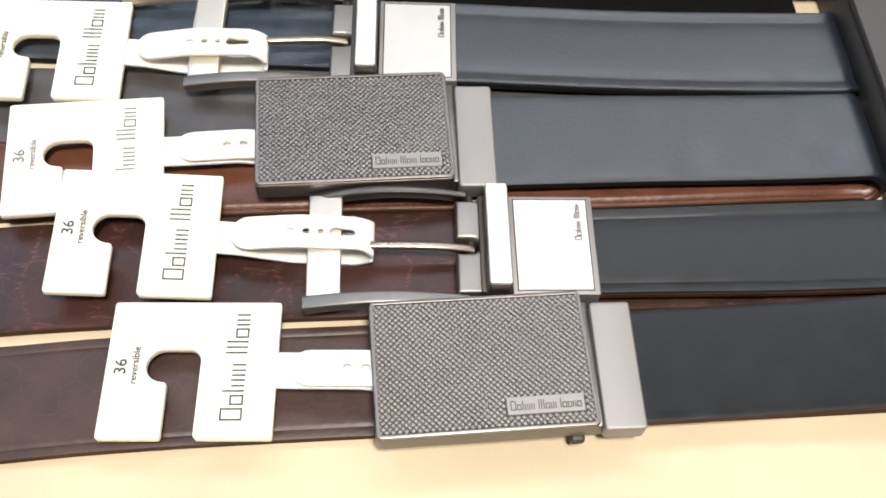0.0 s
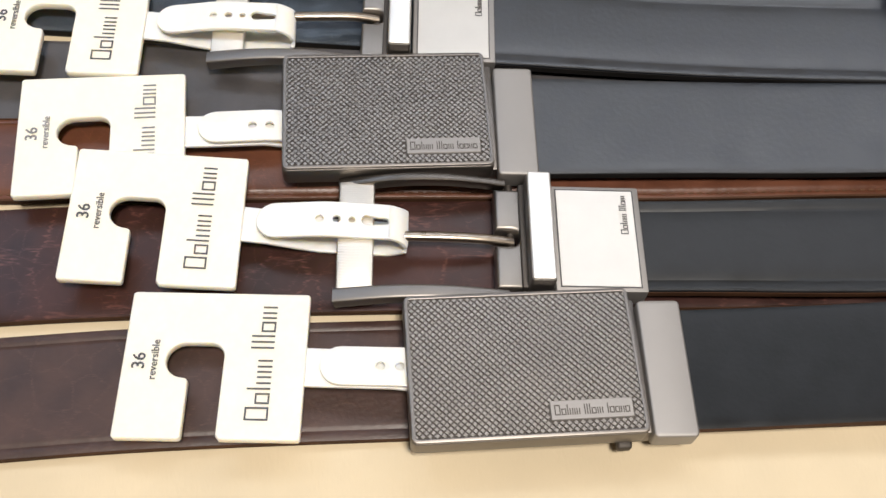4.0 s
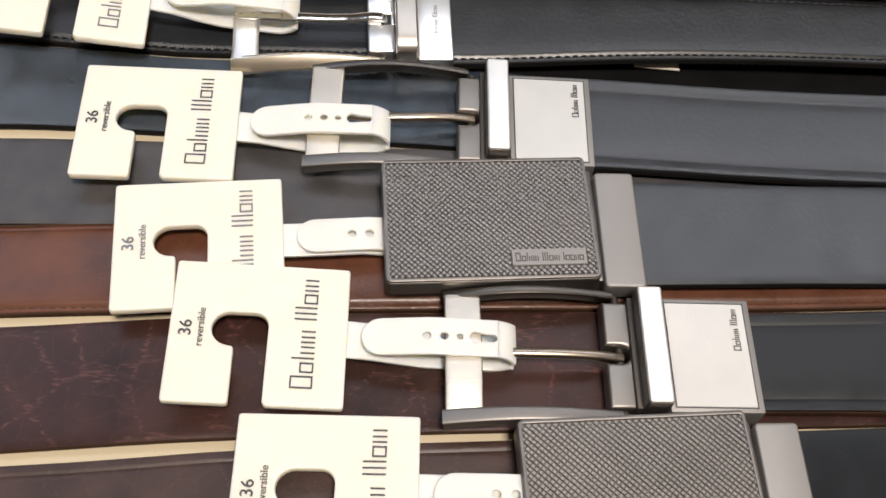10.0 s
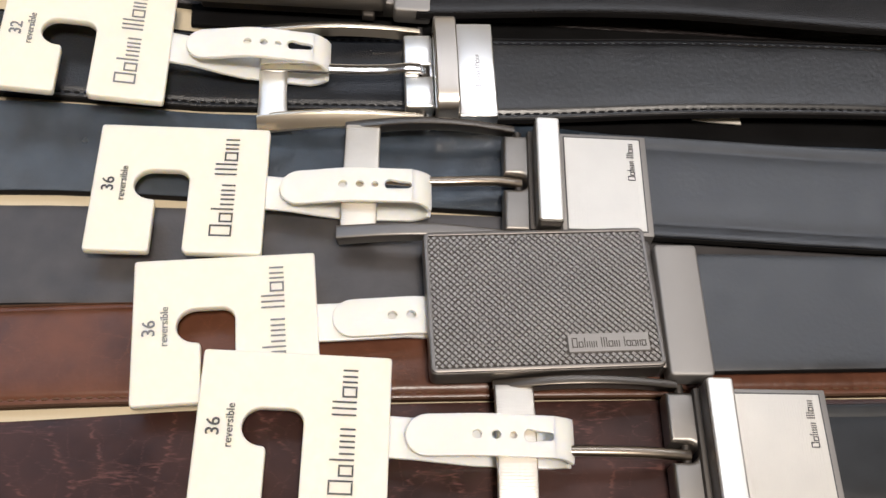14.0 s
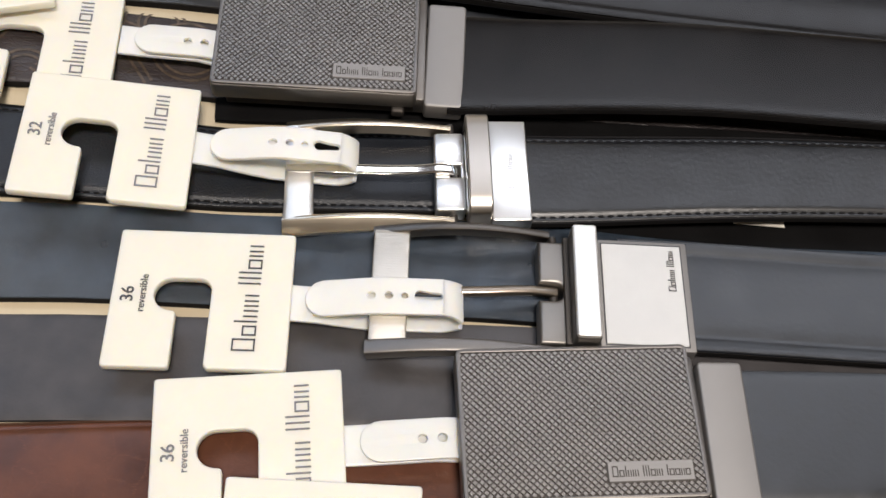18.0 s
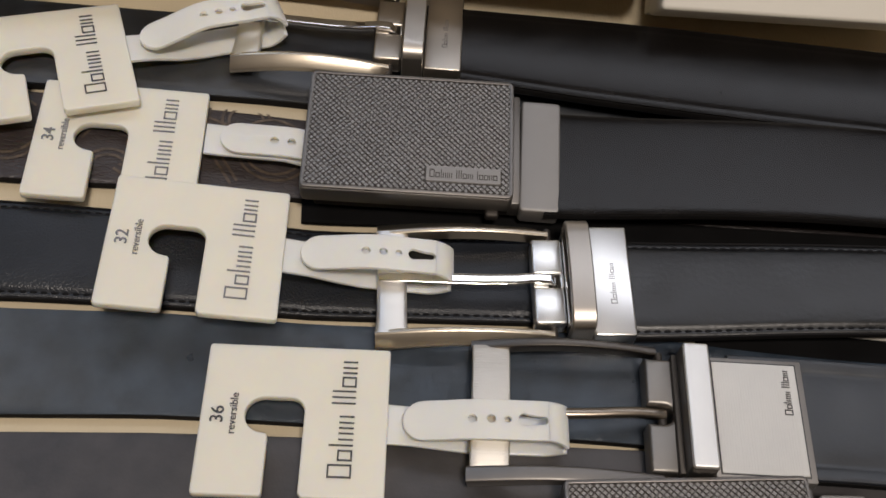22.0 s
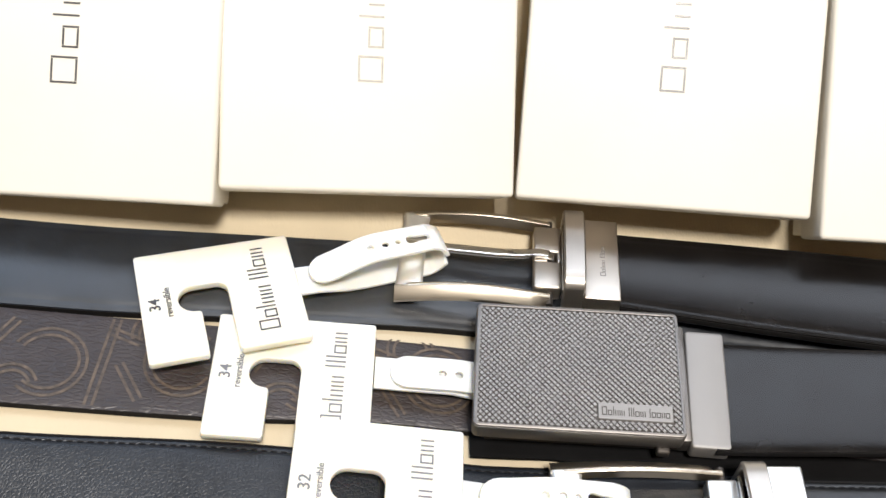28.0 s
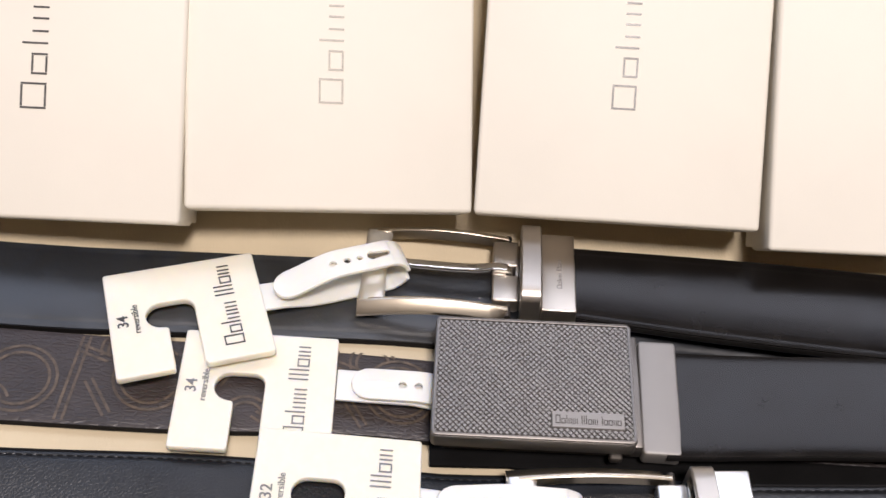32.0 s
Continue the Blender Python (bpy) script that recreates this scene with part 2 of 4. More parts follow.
def part(name, bm, material, parent, label="", smooth=True, m=None):
    """Links a bmesh (or mesh) as one object under a thing; m is its pose in the parent's space."""
    if isinstance(bm, bpy.types.Mesh):
        mesh = bm
    else:
        mesh = bpy.data.meshes.new(name)
        bm.normal_update()
        bm.to_mesh(mesh)
        bm.free()
        if smooth:
            mesh.polygons.foreach_set("use_smooth", [True] * len(mesh.polygons))
            mesh.set_sharp_from_angle(angle=radians(35))
    if not mesh.materials:
        mesh.materials.append(material)
    ob = new(name, mesh)
    ob.parent = parent
    if m is not None:
        ob.matrix_basis = m
    if label:
        tagged(ob, label)
    return ob


def thing(name, m, label, category, group=""):
    ob = new(name)
    ob.empty_display_size = 0.01
    ob.matrix_basis = m
    return tagged(ob, label, category, group)


def block(x0, x1, y0, y1, z0, z1, bevel=0.0005, seg=2, bm=None):
    own = bmesh.new()
    bmesh.ops.create_cube(own, size=1)
    for v in own.verts:
        v.co = ((x0 + x1) / 2 + v.co.x * (x1 - x0), (y0 + y1) / 2 + v.co.y * (y1 - y0), (z0 + z1) / 2 + v.co.z * (z1 - z0))
    if bevel:
        bmesh.ops.bevel(own, geom=own.edges[:], offset=bevel, segments=seg, profile=0.5, affect="EDGES")
    if bm is None:
        return own
    return merge(bm, own)


def merge(bm, own):
    mesh = bpy.data.meshes.new("joined")
    own.to_mesh(mesh)
    own.free()
    bm.from_mesh(mesh)
    bpy.data.meshes.remove(mesh)
    return bm


def cut_sheet(outlines, thick, bevel=0.0, fine=1):
    """A flat sheet with holes, centred on z = 0, from closed outlines."""
    cu = bpy.data.curves.new("outline", "CURVE")
    cu.dimensions, cu.fill_mode = "2D", "BOTH"
    cu.extrude, cu.bevel_depth, cu.bevel_resolution = thick / 2 - bevel, bevel, fine
    cu.offset = -bevel
    for pts in outlines:
        sp = cu.splines.new("POLY")
        sp.points.add(len(pts) - 1)
        for p, (x, y) in zip(sp.points, pts):
            p.co = (x, y, 0, 1)
        sp.use_cyclic_u = True
    return curve_mesh(cu)


def curve_mesh(cu):
    ob = bpy.data.objects.new("outline", cu)
    scene.collection.objects.link(ob)
    bpy.context.view_layer.update()
    mesh = bpy.data.meshes.new_from_object(ob.evaluated_get(bpy.context.evaluated_depsgraph_get()))
    bpy.data.objects.remove(ob)
    bpy.data.curves.remove(cu)
    bm = bmesh.new()
    bm.from_mesh(mesh)
    bpy.data.meshes.remove(mesh)
    bmesh.ops.remove_doubles(bm, verts=bm.verts, dist=1e-6)
    return bm


def writing(text, size, x, y, turn=90, lift=0.0, depth=0.00012):
    """Built-in lettering as a thin raised mesh, turned about z, its middle at x, y."""
    cu = bpy.data.curves.new("lettering", "FONT")
    cu.body, cu.size, cu.extrude = text, size, depth
    cu.align_x, cu.align_y = "CENTER", "CENTER"
    cu.resolution_u = 3
    cu.offset = size * 0.008
    bm = curve_mesh(cu)
    bmesh.ops.transform(bm, matrix=pose(x, y, lift, 0, 0, turn), verts=bm.verts)
    return bm


def name_bars(length, height, stroke, x, y, turn=90, lift=0.0, depth=0.00012, words=("Bb|:.:", "|||b.:")):
    """A printed name as plain shapes: a row of thin hollow boxes and uprights of the lettering's size, weight and pitch."""
    wide = {"B": 1.5, "b": 1.2, "|": 0.55, ".": 0.5, ":": 1.0}
    total = sum(wide[c] for w in words for c in w) + 0.7 * (len(words) - 1)
    unit = length / total
    small = height * 0.62
    bm = bmesh.new()
    pos, low = -length / 2, -height / 2

    def upright(at, tall):
        block(at - stroke / 2, at + stroke / 2, low, low + tall, -depth, depth, 0, bm=bm)
    for w in words:
        for c in w:
            wd = wide[c] * unit
            mid, half = pos + wd / 2, wd * 0.34
            if c in "Bb":
                tall = height if c == "B" else small
                for side in (-half, half):
                    upright(mid + side, tall)
                for level in (low, low + tall - stroke):
                    block(mid - half + stroke * 0.7, mid + half - stroke * 0.7, level, level + stroke, -depth, depth, 0, bm=bm)
            elif c == "|":
                upright(mid, height)
            elif c == ".":
                upright(mid, small)
            else:
                upright(mid - half * 0.8, small)
                upright(mid + half * 0.8, small)
            pos += wd
        pos += 0.7 * unit
    bmesh.ops.transform(bm, matrix=pose(x, y, lift, 0, 0, turn), verts=bm.verts)
    return bm


def arc(cx, cy, r, a0, a1, n=8):
    return [(cx + r * math.cos(radians(a0 + (a1 - a0) * i / n)), cy + r * math.sin(radians(a0 + (a1 - a0) * i / n))) for i in range(n + 1)]


def sweep(path, half_y, half_z, name_round=0.3, n=8):
    """A bar along a path of (x, y, z, scale) in 3D: rounded rectangular section, wide along y and thick along z, capped."""
    bm = bmesh.new()
    ring = []
    for i in range(n * 2):
        a = 2 * math.pi * (i + 0.5) / (n * 2)
        c, s = math.cos(a), math.sin(a)
        ring.append((math.copysign(abs(c) ** name_round, c), math.copysign(abs(s) ** name_round, s)))
    rows = []
    pts = [Vector(p[:3]) for p in path]
    for i, p in enumerate(pts):
        t = (pts[min(i + 1, len(pts) - 1)] - pts[max(i - 1, 0)]).normalized()
        side = Vector((0, 0, 1)).cross(t).normalized()
        up = t.cross(side)
        k = path[i][3] if len(path[i]) > 3 else 1
        rows.append([bm.verts.new(p + side * (c * half_y * k) + up * (s * half_z * k)) for c, s in ring])
    for a, b in zip(rows, rows[1:]):
        for j in range(len(ring)):
            j2 = (j + 1) % len(ring)
            bm.faces.new((a[j], a[j2], b[j2], b[j]))
    bm.faces.new(rows[0][::-1])
    bm.faces.new(rows[-1])
    bmesh.ops.recalc_face_normals(bm, faces=bm.faces)
    return bm


# ---- straps ----
def profile(style, u):
    """Height of a strap's face across its width, u from -1 to 1."""
    a = abs(u)
    h = -0.0003 * a ** 14
    if style == "padded":
        h = 0.0003 * (1 - min(1, a / 0.74) ** 6) - 0.0002 * math.exp(-((a - 0.75) / 0.035) ** 2) + 0.0006 * max(0, (a - 0.74) / 0.26) - 0.0005 * a ** 60
    elif style == "domed":
        h = 0.0012 * (1 - a * a) - 0.00012 * math.exp(-((a - 0.86) / 0.04) ** 2)
    elif style == "creased":
        h += -0.00035 * math.exp(-((a - 0.84) / 0.035) ** 2)
    elif style == "stitched":
        h += 0.0004 * (1 - min(1, a / 0.84) ** 6) - 0.0003 * math.exp(-((a - 0.88) / 0.03) ** 2) - 0.0007 * max(0, (a - 0.8) / 0.2)
    return h


def smooth_at(knots, x):
    """A smooth curve through (x, value) knots, in x order."""
    n = len(knots)
    if x <= knots[0][0]:
        (x0, a), (x1, b) = knots[0], knots[1]
        return a + (b - a) * (x - x0) / (x1 - x0)
    if x >= knots[-1][0]:
        (x0, a), (x1, b) = knots[-2], knots[-1]
        return a + (b - a) * (x - x0) / (x1 - x0)
    for i in range(n - 1):
        (x0, a), (x1, b) = knots[i], knots[i + 1]
        if x0 <= x <= x1:
            def slope(k):
                lo, hi = knots[max(k - 1, 0)], knots[min(k + 1, n - 1)]
                return (hi[1] - lo[1]) / (hi[0] - lo[0])
            t = (x - x0) / (x1 - x0)
            w = x1 - x0
            return (a * (2 * t ** 3 - 3 * t * t + 1) + b * (3 * t * t - 2 * t ** 3) + slope(i) * w * (t ** 3 - 2 * t * t + t) + slope(i + 1) * w * (t ** 3 - t * t))


THICK = 0.0032


def strap_mesh(stations, sign, style):
    """One leather layer along stations (x, y, z, half width, normal angle, cross tilt); sign +1 the face, -1 the lining."""
    us = [-1, -0.985, -0.95, -0.91, -0.88, -0.84, -0.8, -0.76, -0.7, -0.5, -0.25, 0, 0.25, 0.5, 0.7, 0.76, 0.8, 0.84, 0.88, 0.91, 0.95, 0.985, 1]
    rows_o, rows_i = [], []
    verts, faces = [], []
    for x, y, z, w, na, tilt in stations:
        nx, nz = math.cos(na), math.sin(na)
        ro, ri = [], []
        for u in us:
            h = sign * (THICK / 2 + profile(style, u))
            base = (x, y + u * w, z + u * w * tilt)
            ro.append(len(verts))
            verts.append((base[0] + nx * h, base[1], base[2] + nz * h))
        for u in (-1, 1):
            ri.append(len(verts))
            verts.append((x, y + u * w, z + u * w * tilt))
        rows_o.append(ro)
        rows_i.append(ri)
    for k in range(len(stations) - 1):
        a, b, ia, ib = rows_o[k], rows_o[k + 1], rows_i[k], rows_i[k + 1]
        for j in range(len(us) - 1):
            faces.append((a[j], b[j], b[j + 1], a[j + 1]))
        faces.append((ia[0], ib[0], b[0], a[0]))
        faces.append((a[-1], b[-1], ib[1], ia[1]))
        faces.append((ia[1], ib[1], ib[0], ia[0]))
    for k in (0, -1):
        faces.append((*rows_o[k], rows_i[k][1], rows_i[k][0]))
    mesh = bpy.data.meshes.new("strap")
    mesh.from_pydata(verts, [], faces)
    bm = bmesh.new()
    bm.from_mesh(mesh)
    bpy.data.meshes.remove(mesh)
    bmesh.ops.recalc_face_normals(bm, faces=bm.faces)
    return bm


def stitch_row(stations, sign, at, style, pitch=0.0028, length=0.0019, radius=0.00042):
    """Separate stitches along a strap at the fractions of its half width."""
    bm = bmesh.new()
    for u in at:
        run, last = 0.0, None
        for s in stations:
            p = Vector((s[0] + math.cos(s[4]) * sign * (THICK / 2 + profile(style, u)), s[1] + u * s[3],
                        s[2] + u * s[3] * s[5] + math.sin(s[4]) * sign * (THICK / 2 + profile(style, u))))
            if last is not None:
                d = (p - last)
                dist = d.length
                while run < dist:
                    q = last + d * (run / dist)
                    t = d.normalized()
                    e = q + t * length
                    side = Vector((0, 1, 0)) * radius
                    up = Vector((math.cos(s[4]), 0, math.sin(s[4]))) * sign * radius
                    ring = []
                    for p0, k in ((q, 0.4), (q + t * length * 0.25, 1), (e - t * length * 0.25, 1), (e, 0.4)):
                        ring.append([bm.verts.new(p0 + side * k * cs + up * (k * sn)) for cs, sn in ((1, -0.3), (0.6, 0.8), (-0.6, 0.8), (-1, -0.3))])
                    for r0, r1 in zip(ring, ring[1:]):
                        for j in range(3):
                            bm.faces.new((r0[j], r0[j + 1], r1[j + 1], r1[j]))
                    run += pitch
                run -= dist
            last = p
    return bm


def belt_strap(parent, upper, lower, w_up, w_low, x_fold, face, lining, style_face, style_low, fold_r=0.0045, left=-0.34, stitches=(), zu=0.0078, edge=None, zu0=None, edge_up=None):
    """The leather of a belt: from the buckle to a fold, round it, and back underneath. upper, lower: knots (x, y) of the middle lines."""
    inv = parent.matrix_basis.inverted()
    edge = edge or edge_black
    zu0 = zu if zu0 is None else zu0
    st = []
    x0 = upper[0][0]
    n = 40
    for i in range(n + 1):
        x = x0 + (x_fold - x0) * i / n
        t = i / n
        y = smooth_at(upper, x)
        e = min(1, t / 0.4)
        z = rise(x, y) + zu0 + (zu - zu0) * e * e * (3 - 2 * e) + (2 * fold_r + 0.0018 - zu) * t ** 3 + 0.0004 * math.sin(40 * x + 60 * y)
        slope = (rise(x, y + 0.01) - rise(x, y - 0.01)) / 0.02
        st.append((x, y, z, smooth_at(w_up, x) / 2, math.pi / 2, slope))
    y_end = smooth_at(upper, x_fold)
    y_low = smooth_at(lower, x_fold)
    zt = st[-1][2]
    zb = rise(x_fold, y_low) + 0.0018
    for i in range(1, 12):
        a = math.pi / 2 - math.pi * i / 12
        t = i / 12
        st.append((x_fold + (zt - zb) / 2 * 1.3 * math.cos(a), y_end + (y_low - y_end) * t, (zt + zb) / 2 + (zt - zb) / 2 * math.sin(a),
                   smooth_at(w_up, x_fold) / 2, a, 0))
    m = 60
    low = []
    for i in range(m + 1):
        x = x_fold + (left - x_fold) * i / m
        y = smooth_at(lower, x)
        slope = (rise(x, y + 0.01) - rise(x, y - 0.01)) / 0.02
        low.append((x, y, rise(x, y) + 0.0018 + 0.0003 * math.sin(55 * x + 30 * y), smooth_at(w_low, x) / 2, -math.pi / 2, slope))
    st += low
    a = strap_mesh(st, 1, style_face)
    bmesh.ops.transform(a, matrix=inv, verts=a.verts)
    part("strap_face", a, face, parent)
    b = strap_mesh(st, -1, style_low)
    bmesh.ops.transform(b, matrix=inv, verts=b.verts)
    part("strap_lining", b, lining, parent)
    for run, paint in ((st[:n + 8], edge_up or edge), (st[n + 7:], edge)):
        rim = bmesh.new()
        for u in (-1, 1):
            last = None
            for x, y, z, w, na, tilt in run:
                p = Vector((x, y + u * (w + 0.0002), z + u * w * tilt))
                nv = Vector((math.cos(na), 0, math.sin(na)))
                now = [rim.verts.new(p + nv * k) for k in (-0.0010, 0.0010)] + [rim.verts.new(p + nv * k - Vector((0, u * 0.0006, 0))) for k in (0.00105, -0.00105)]
                if last:
                    for j in range(4):
                        rim.faces.new((last[j], last[(j + 1) % 4], now[(j + 1) % 4], now[j]))
                else:
                    rim.faces.new(now)
                last = now
            rim.faces.new(last[::-1])
        bmesh.ops.recalc_face_normals(rim, faces=rim.faces)
        bmesh.ops.transform(rim, matrix=inv, verts=rim.verts)
        part("painted_edge", rim, paint, parent)
    for where, at, thread in stitches:
        s = stitch_row(st[:n + 1] if where == "up" else low[1:], 1 if where == "up" else -1, at, style_face if where == "up" else style_low)
        bmesh.ops.transform(s, matrix=inv, verts=s.verts)
        tagged(part("stitching", s, thread, parent), kind="stuff")


def turn_or_shade_strip(parent, knots, half, x0, x1, leather, label, z=0.0018):
    """The inner turn of a coiled strap, or a dark strip put in for gap shade, lying low on the cloth."""
    n = 24
    st = []
    for i in range(n + 1):
        x = x0 + (x1 - x0) * i / n
        y = smooth_at(knots, x)
        st.append((x, y, rise(x, y) + z, half, math.pi / 2, (rise(x, y + 0.01) - rise(x, y - 0.01)) / 0.02))
    bm = strap_mesh(st, 1, "flat")
    bmesh.ops.transform(bm, matrix=parent.matrix_basis.inverted(), verts=bm.verts)
    part("strap_turn_or_gap_shade", bm, leather, parent, label)


# ---- buckles ----
def knurl(w, h, pitch, badge):
    """A field of small raised diamonds with dark grooves, leaving the badge's place free."""
    verts, faces, k = [], [], pitch / 2
    nx, ny = int(w / pitch), int(h / pitch)
    for j in range(-ny - 1, ny + 2):
        for i in range(-nx - 1, nx + 2):
            if (i + j) % 2:
                continue
            cx, cy = i * k, j * k
            if abs(cx) > w / 2 - k * 0.5 or abs(cy) > h / 2 - k * 0.5:
                continue
            if badge[0] - k * 0.25 < cx < badge[1] + k * 0.25 and badge[2] - k * 0.25 < cy < badge[3] + k * 0.25:
                continue
            n = len(verts)
            for r, z in ((k * 0.92, 0.0), (k * 0.72, 0.0004)):
                verts += [(cx + r, cy, z), (cx, cy + r, z), (cx - r, cy, z), (cx, cy - r, z)]
            faces += [(n + 4, n + 5, n + 6, n + 7)] + [(n + a, n + (a + 1) % 4, n + 4 + (a + 1) % 4, n + 4 + a) for a in range(4)]
    mesh = bpy.data.meshes.new("knurling")
    mesh.from_pydata(verts, [], faces)
    return mesh


BADGE = (0.0052, 0.0266, -0.0160, -0.0108)
KNURL = knurl(0.0590, 0.0390, 0.00176, BADGE)


def rrect(w, h, r, n=4):
    w, h = w / 2, h / 2
    return arc(w - r, h - r, r, 0, 90, n) + arc(r - w, h - r, r, 90, 180, n) + arc(r - w, r - h, r, 180, 270, n) + arc(w - r, r - h, r, 270, 360, n)


def raised(bm, z):
    bmesh.ops.translate(bm, verts=bm.verts, vec=(0, 0, z))
    return bm


def plate_buckle(parent, m, drop=0.0, aside=-0.0012, twist=-1.5, out=0.0375):
    """A flat embossed plate over a clamp, with a satin end bar."""
    high = m @ pose(0.0006, 0.0003, 0.0012)
    face = part("plate", raised(cut_sheet([rrect(0.0606, 0.0408, 0.0018)], 0.0066, 0.0004, 2), 0.0106), metal_gun, parent, "gunmetal plate with rounded edges", m=high)
    rim = raised(cut_sheet([rrect(0.0602, 0.0404, 0.0017), rrect(0.0580, 0.0382, 0.0007)], 0.0011, 0.0003), 0.01425)
    part("rim", rim, metal_gun, face)
    # Bed darker than the diamonds: groove shade put into its colour.
    part("groove_shade_bed", block(-0.0289, 0.0289, -0.0190, 0.0190, 0.0136, 0.01415, 0), metal_groove, face)
    tagged(part("knurling", KNURL, metal_plate, face, "fine raised diamonds", m=pose(0, 0, 0.01415)), kind="stuff")
    part("badge", block(*BADGE, 0.0140, 0.01475, 0.0002, 1), metal_bar, face)
    tagged(part("badge_print", name_bars(0.0196, 0.0027, 0.00026, (BADGE[0] + BADGE[1]) / 2, (BADGE[2] + BADGE[3]) / 2, 0, 0.01475, words=("Bb|:.:", "|||b.:", "|bb:b")), metal_groove, face), kind="stuff")
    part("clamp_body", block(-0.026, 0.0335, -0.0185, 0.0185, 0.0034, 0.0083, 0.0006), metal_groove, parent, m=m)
    part("clamp_tongue", block(0.0300, 0.0333, -0.0188, 0.0190, 0.0040, 0.0112, 0.0006), metal_gun, parent, m=m)
    part("end_bar", raised(cut_sheet([rrect(0.0118, 0.0384, 0.0013)], 0.0069, 0.0007, 2), 0.00845), metal_bar, parent, "satin grey metal bar", m=m @ pose(out, aside, -drop, 0, 0, twist))
    part("stud", block(0.0235, 0.0275, -0.0215, -0.0185, 0.005, 0.0082, 0.0008, 3), metal_groove, parent, m=m)


def bow(x0, x1, y0, y1, z0, z1, top, n=14, taper=0.8):
    return [(x0 + (x1 - x0) * i / n, y0 + (y1 - y0) * i / n, z0 + (z1 - z0) * i / n + top * math.sin(math.pi * i / n), 1 - (1 - taper) * i / n) for i in range(n + 1)]


def pin_buckle_gun(parent, m, bar_x, swing=0.0):
    """Gunmetal frame with bowed arms, a light ribbed end bar, prong, hinge, pale keeper and an inlaid end plate."""
    part("frame_arm", sweep(bow(bar_x - 0.0048, 0.0450, 0.0174, 0.0180, 0.0086, 0.0098, 0.0036), 0.0014, 0.0021), metal_arm, parent, m=m)
    part("frame_arm", sweep(bow(bar_x - 0.0054, 0.0450, -0.0187, -0.0180, 0.0094, 0.0098, 0.0030), 0.0022, 0.0021), metal_gun, parent, m=m)
    bar = part("end_bar", sweep([(0, y, 0.0098 + 0.0022 * (1 - (y / 0.0187) ** 2), 1) for y in [-0.0185 + 0.0351 * i / 16 for i in range(17)]], 0.0050, 0.0014), metal_brushed, parent, "pale brushed end bar", m=m @ pose(bar_x, 0, 0))
    ribs = bmesh.new()
    for i in range(-20, 20):
        y = i * 0.0008
        lift = 0.0022 * (1 - (y / 0.0187) ** 2)
        block(-0.0046, 0.0046, y, y + 0.0003, 0.0108 + lift, 0.01122 + lift, 0, bm=ribs)
    tagged(part("ribbing", ribs, metal_brushed, bar), kind="stuff")
    notch = [(0.0420, -0.0158), (0.0502, -0.0158), (0.0502, 0.0158), (0.0420, 0.0158), (0.0420, 0.0026)] + arc(0.0464, 0, 0.0026, 90, -90, 10) + [(0.0420, -0.0026)]
    hinge = cut_sheet([notch], 0.0072, 0.0012, 4)
    bmesh.ops.translate(hinge, verts=hinge.verts, vec=(0, 0, 0.0079))
    part("hinge", hinge, metal_plate, parent, "rounded gunmetal hinge", m=m)
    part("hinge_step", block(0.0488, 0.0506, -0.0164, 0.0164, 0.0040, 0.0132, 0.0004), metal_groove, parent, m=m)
    part("hinge_pin", sweep([(0.0466, y, 0.0078, 1) for y in (-0.0188, -0.01, 0, 0.01, 0.0188)], 0.0012, 0.0012, 1.0), metal_groove, parent, m=m)
    part("prong", sweep([(0.0472, swing * 0.7, 0.0085, 1), (0.040, swing * 0.45, 0.0100, 1), (0.034, 0, 0.0107, 1), (0.028, -swing * 0.45, 0.0110, 1), (0.022, -swing * 0.7, 0.0110, 1), (0.014, -swing * 0.9, 0.0110, 0.9), (0.0062, -swing, 0.0112, 0.6)], 0.0014, 0.0013, 0.8), metal_bronze, parent, m=m)
    # Keeper body darker than its face: dark side reflections put into the metal.
    loop = part("keeper", block(0.0503, 0.0573, -0.0172, 0.0170, 0.0040, 0.0192, 0.0010, 3), metal_gun, parent, "keeper loop, dark reflections put into its metal", m=m)
    part("keeper_face", raised(cut_sheet([rrect(0.0066, 0.0338, 0.0008)], 0.0016, 0.0006, 3), 0.0190), metal_pale, loop, "bright satin top face", m=pose(0.0538, -0.0001, 0))
    end = part("end_plate", block(0.0580, 0.0836, -0.0168, 0.0168, 0.0040, 0.0122, 0.0005, 2), metal_bar, parent, m=m)
    part("inlay", block(0.0596, 0.0816, -0.0153, 0.0153, 0.0118, 0.01245, 0.0001, 1), metal_brushed, end, "finely ribbed pale inlay")
    line = bmesh.new()
    for b in ((0.0593, 0.0819, 0.0153, 0.0156), (0.0593, 0.0819, -0.0156, -0.0153), (0.0593, 0.0596, -0.0153, 0.0153), (0.0816, 0.0819, -0.0153, 0.0153)):
        block(*b, 0.0120, 0.01235, 0, bm=line)
    part("inlay_line", line, ink_dark, end)
    fine = bmesh.new()
    for i in range(29):
        x = 0.0602 + i * 0.0007
        block(x, x + 0.0002, -0.0149, 0.0149, 0.0124, 0.01252, 0, bm=fine)
    tagged(part("inlay_ribbing", fine, metal_brushed, end), kind="stuff")
    tagged(part("inlay_print", name_bars(0.0128, 0.0021, 0.00020, 0.0785, 0.0074, 90, 0.0126), ink_dark, end), kind="stuff")


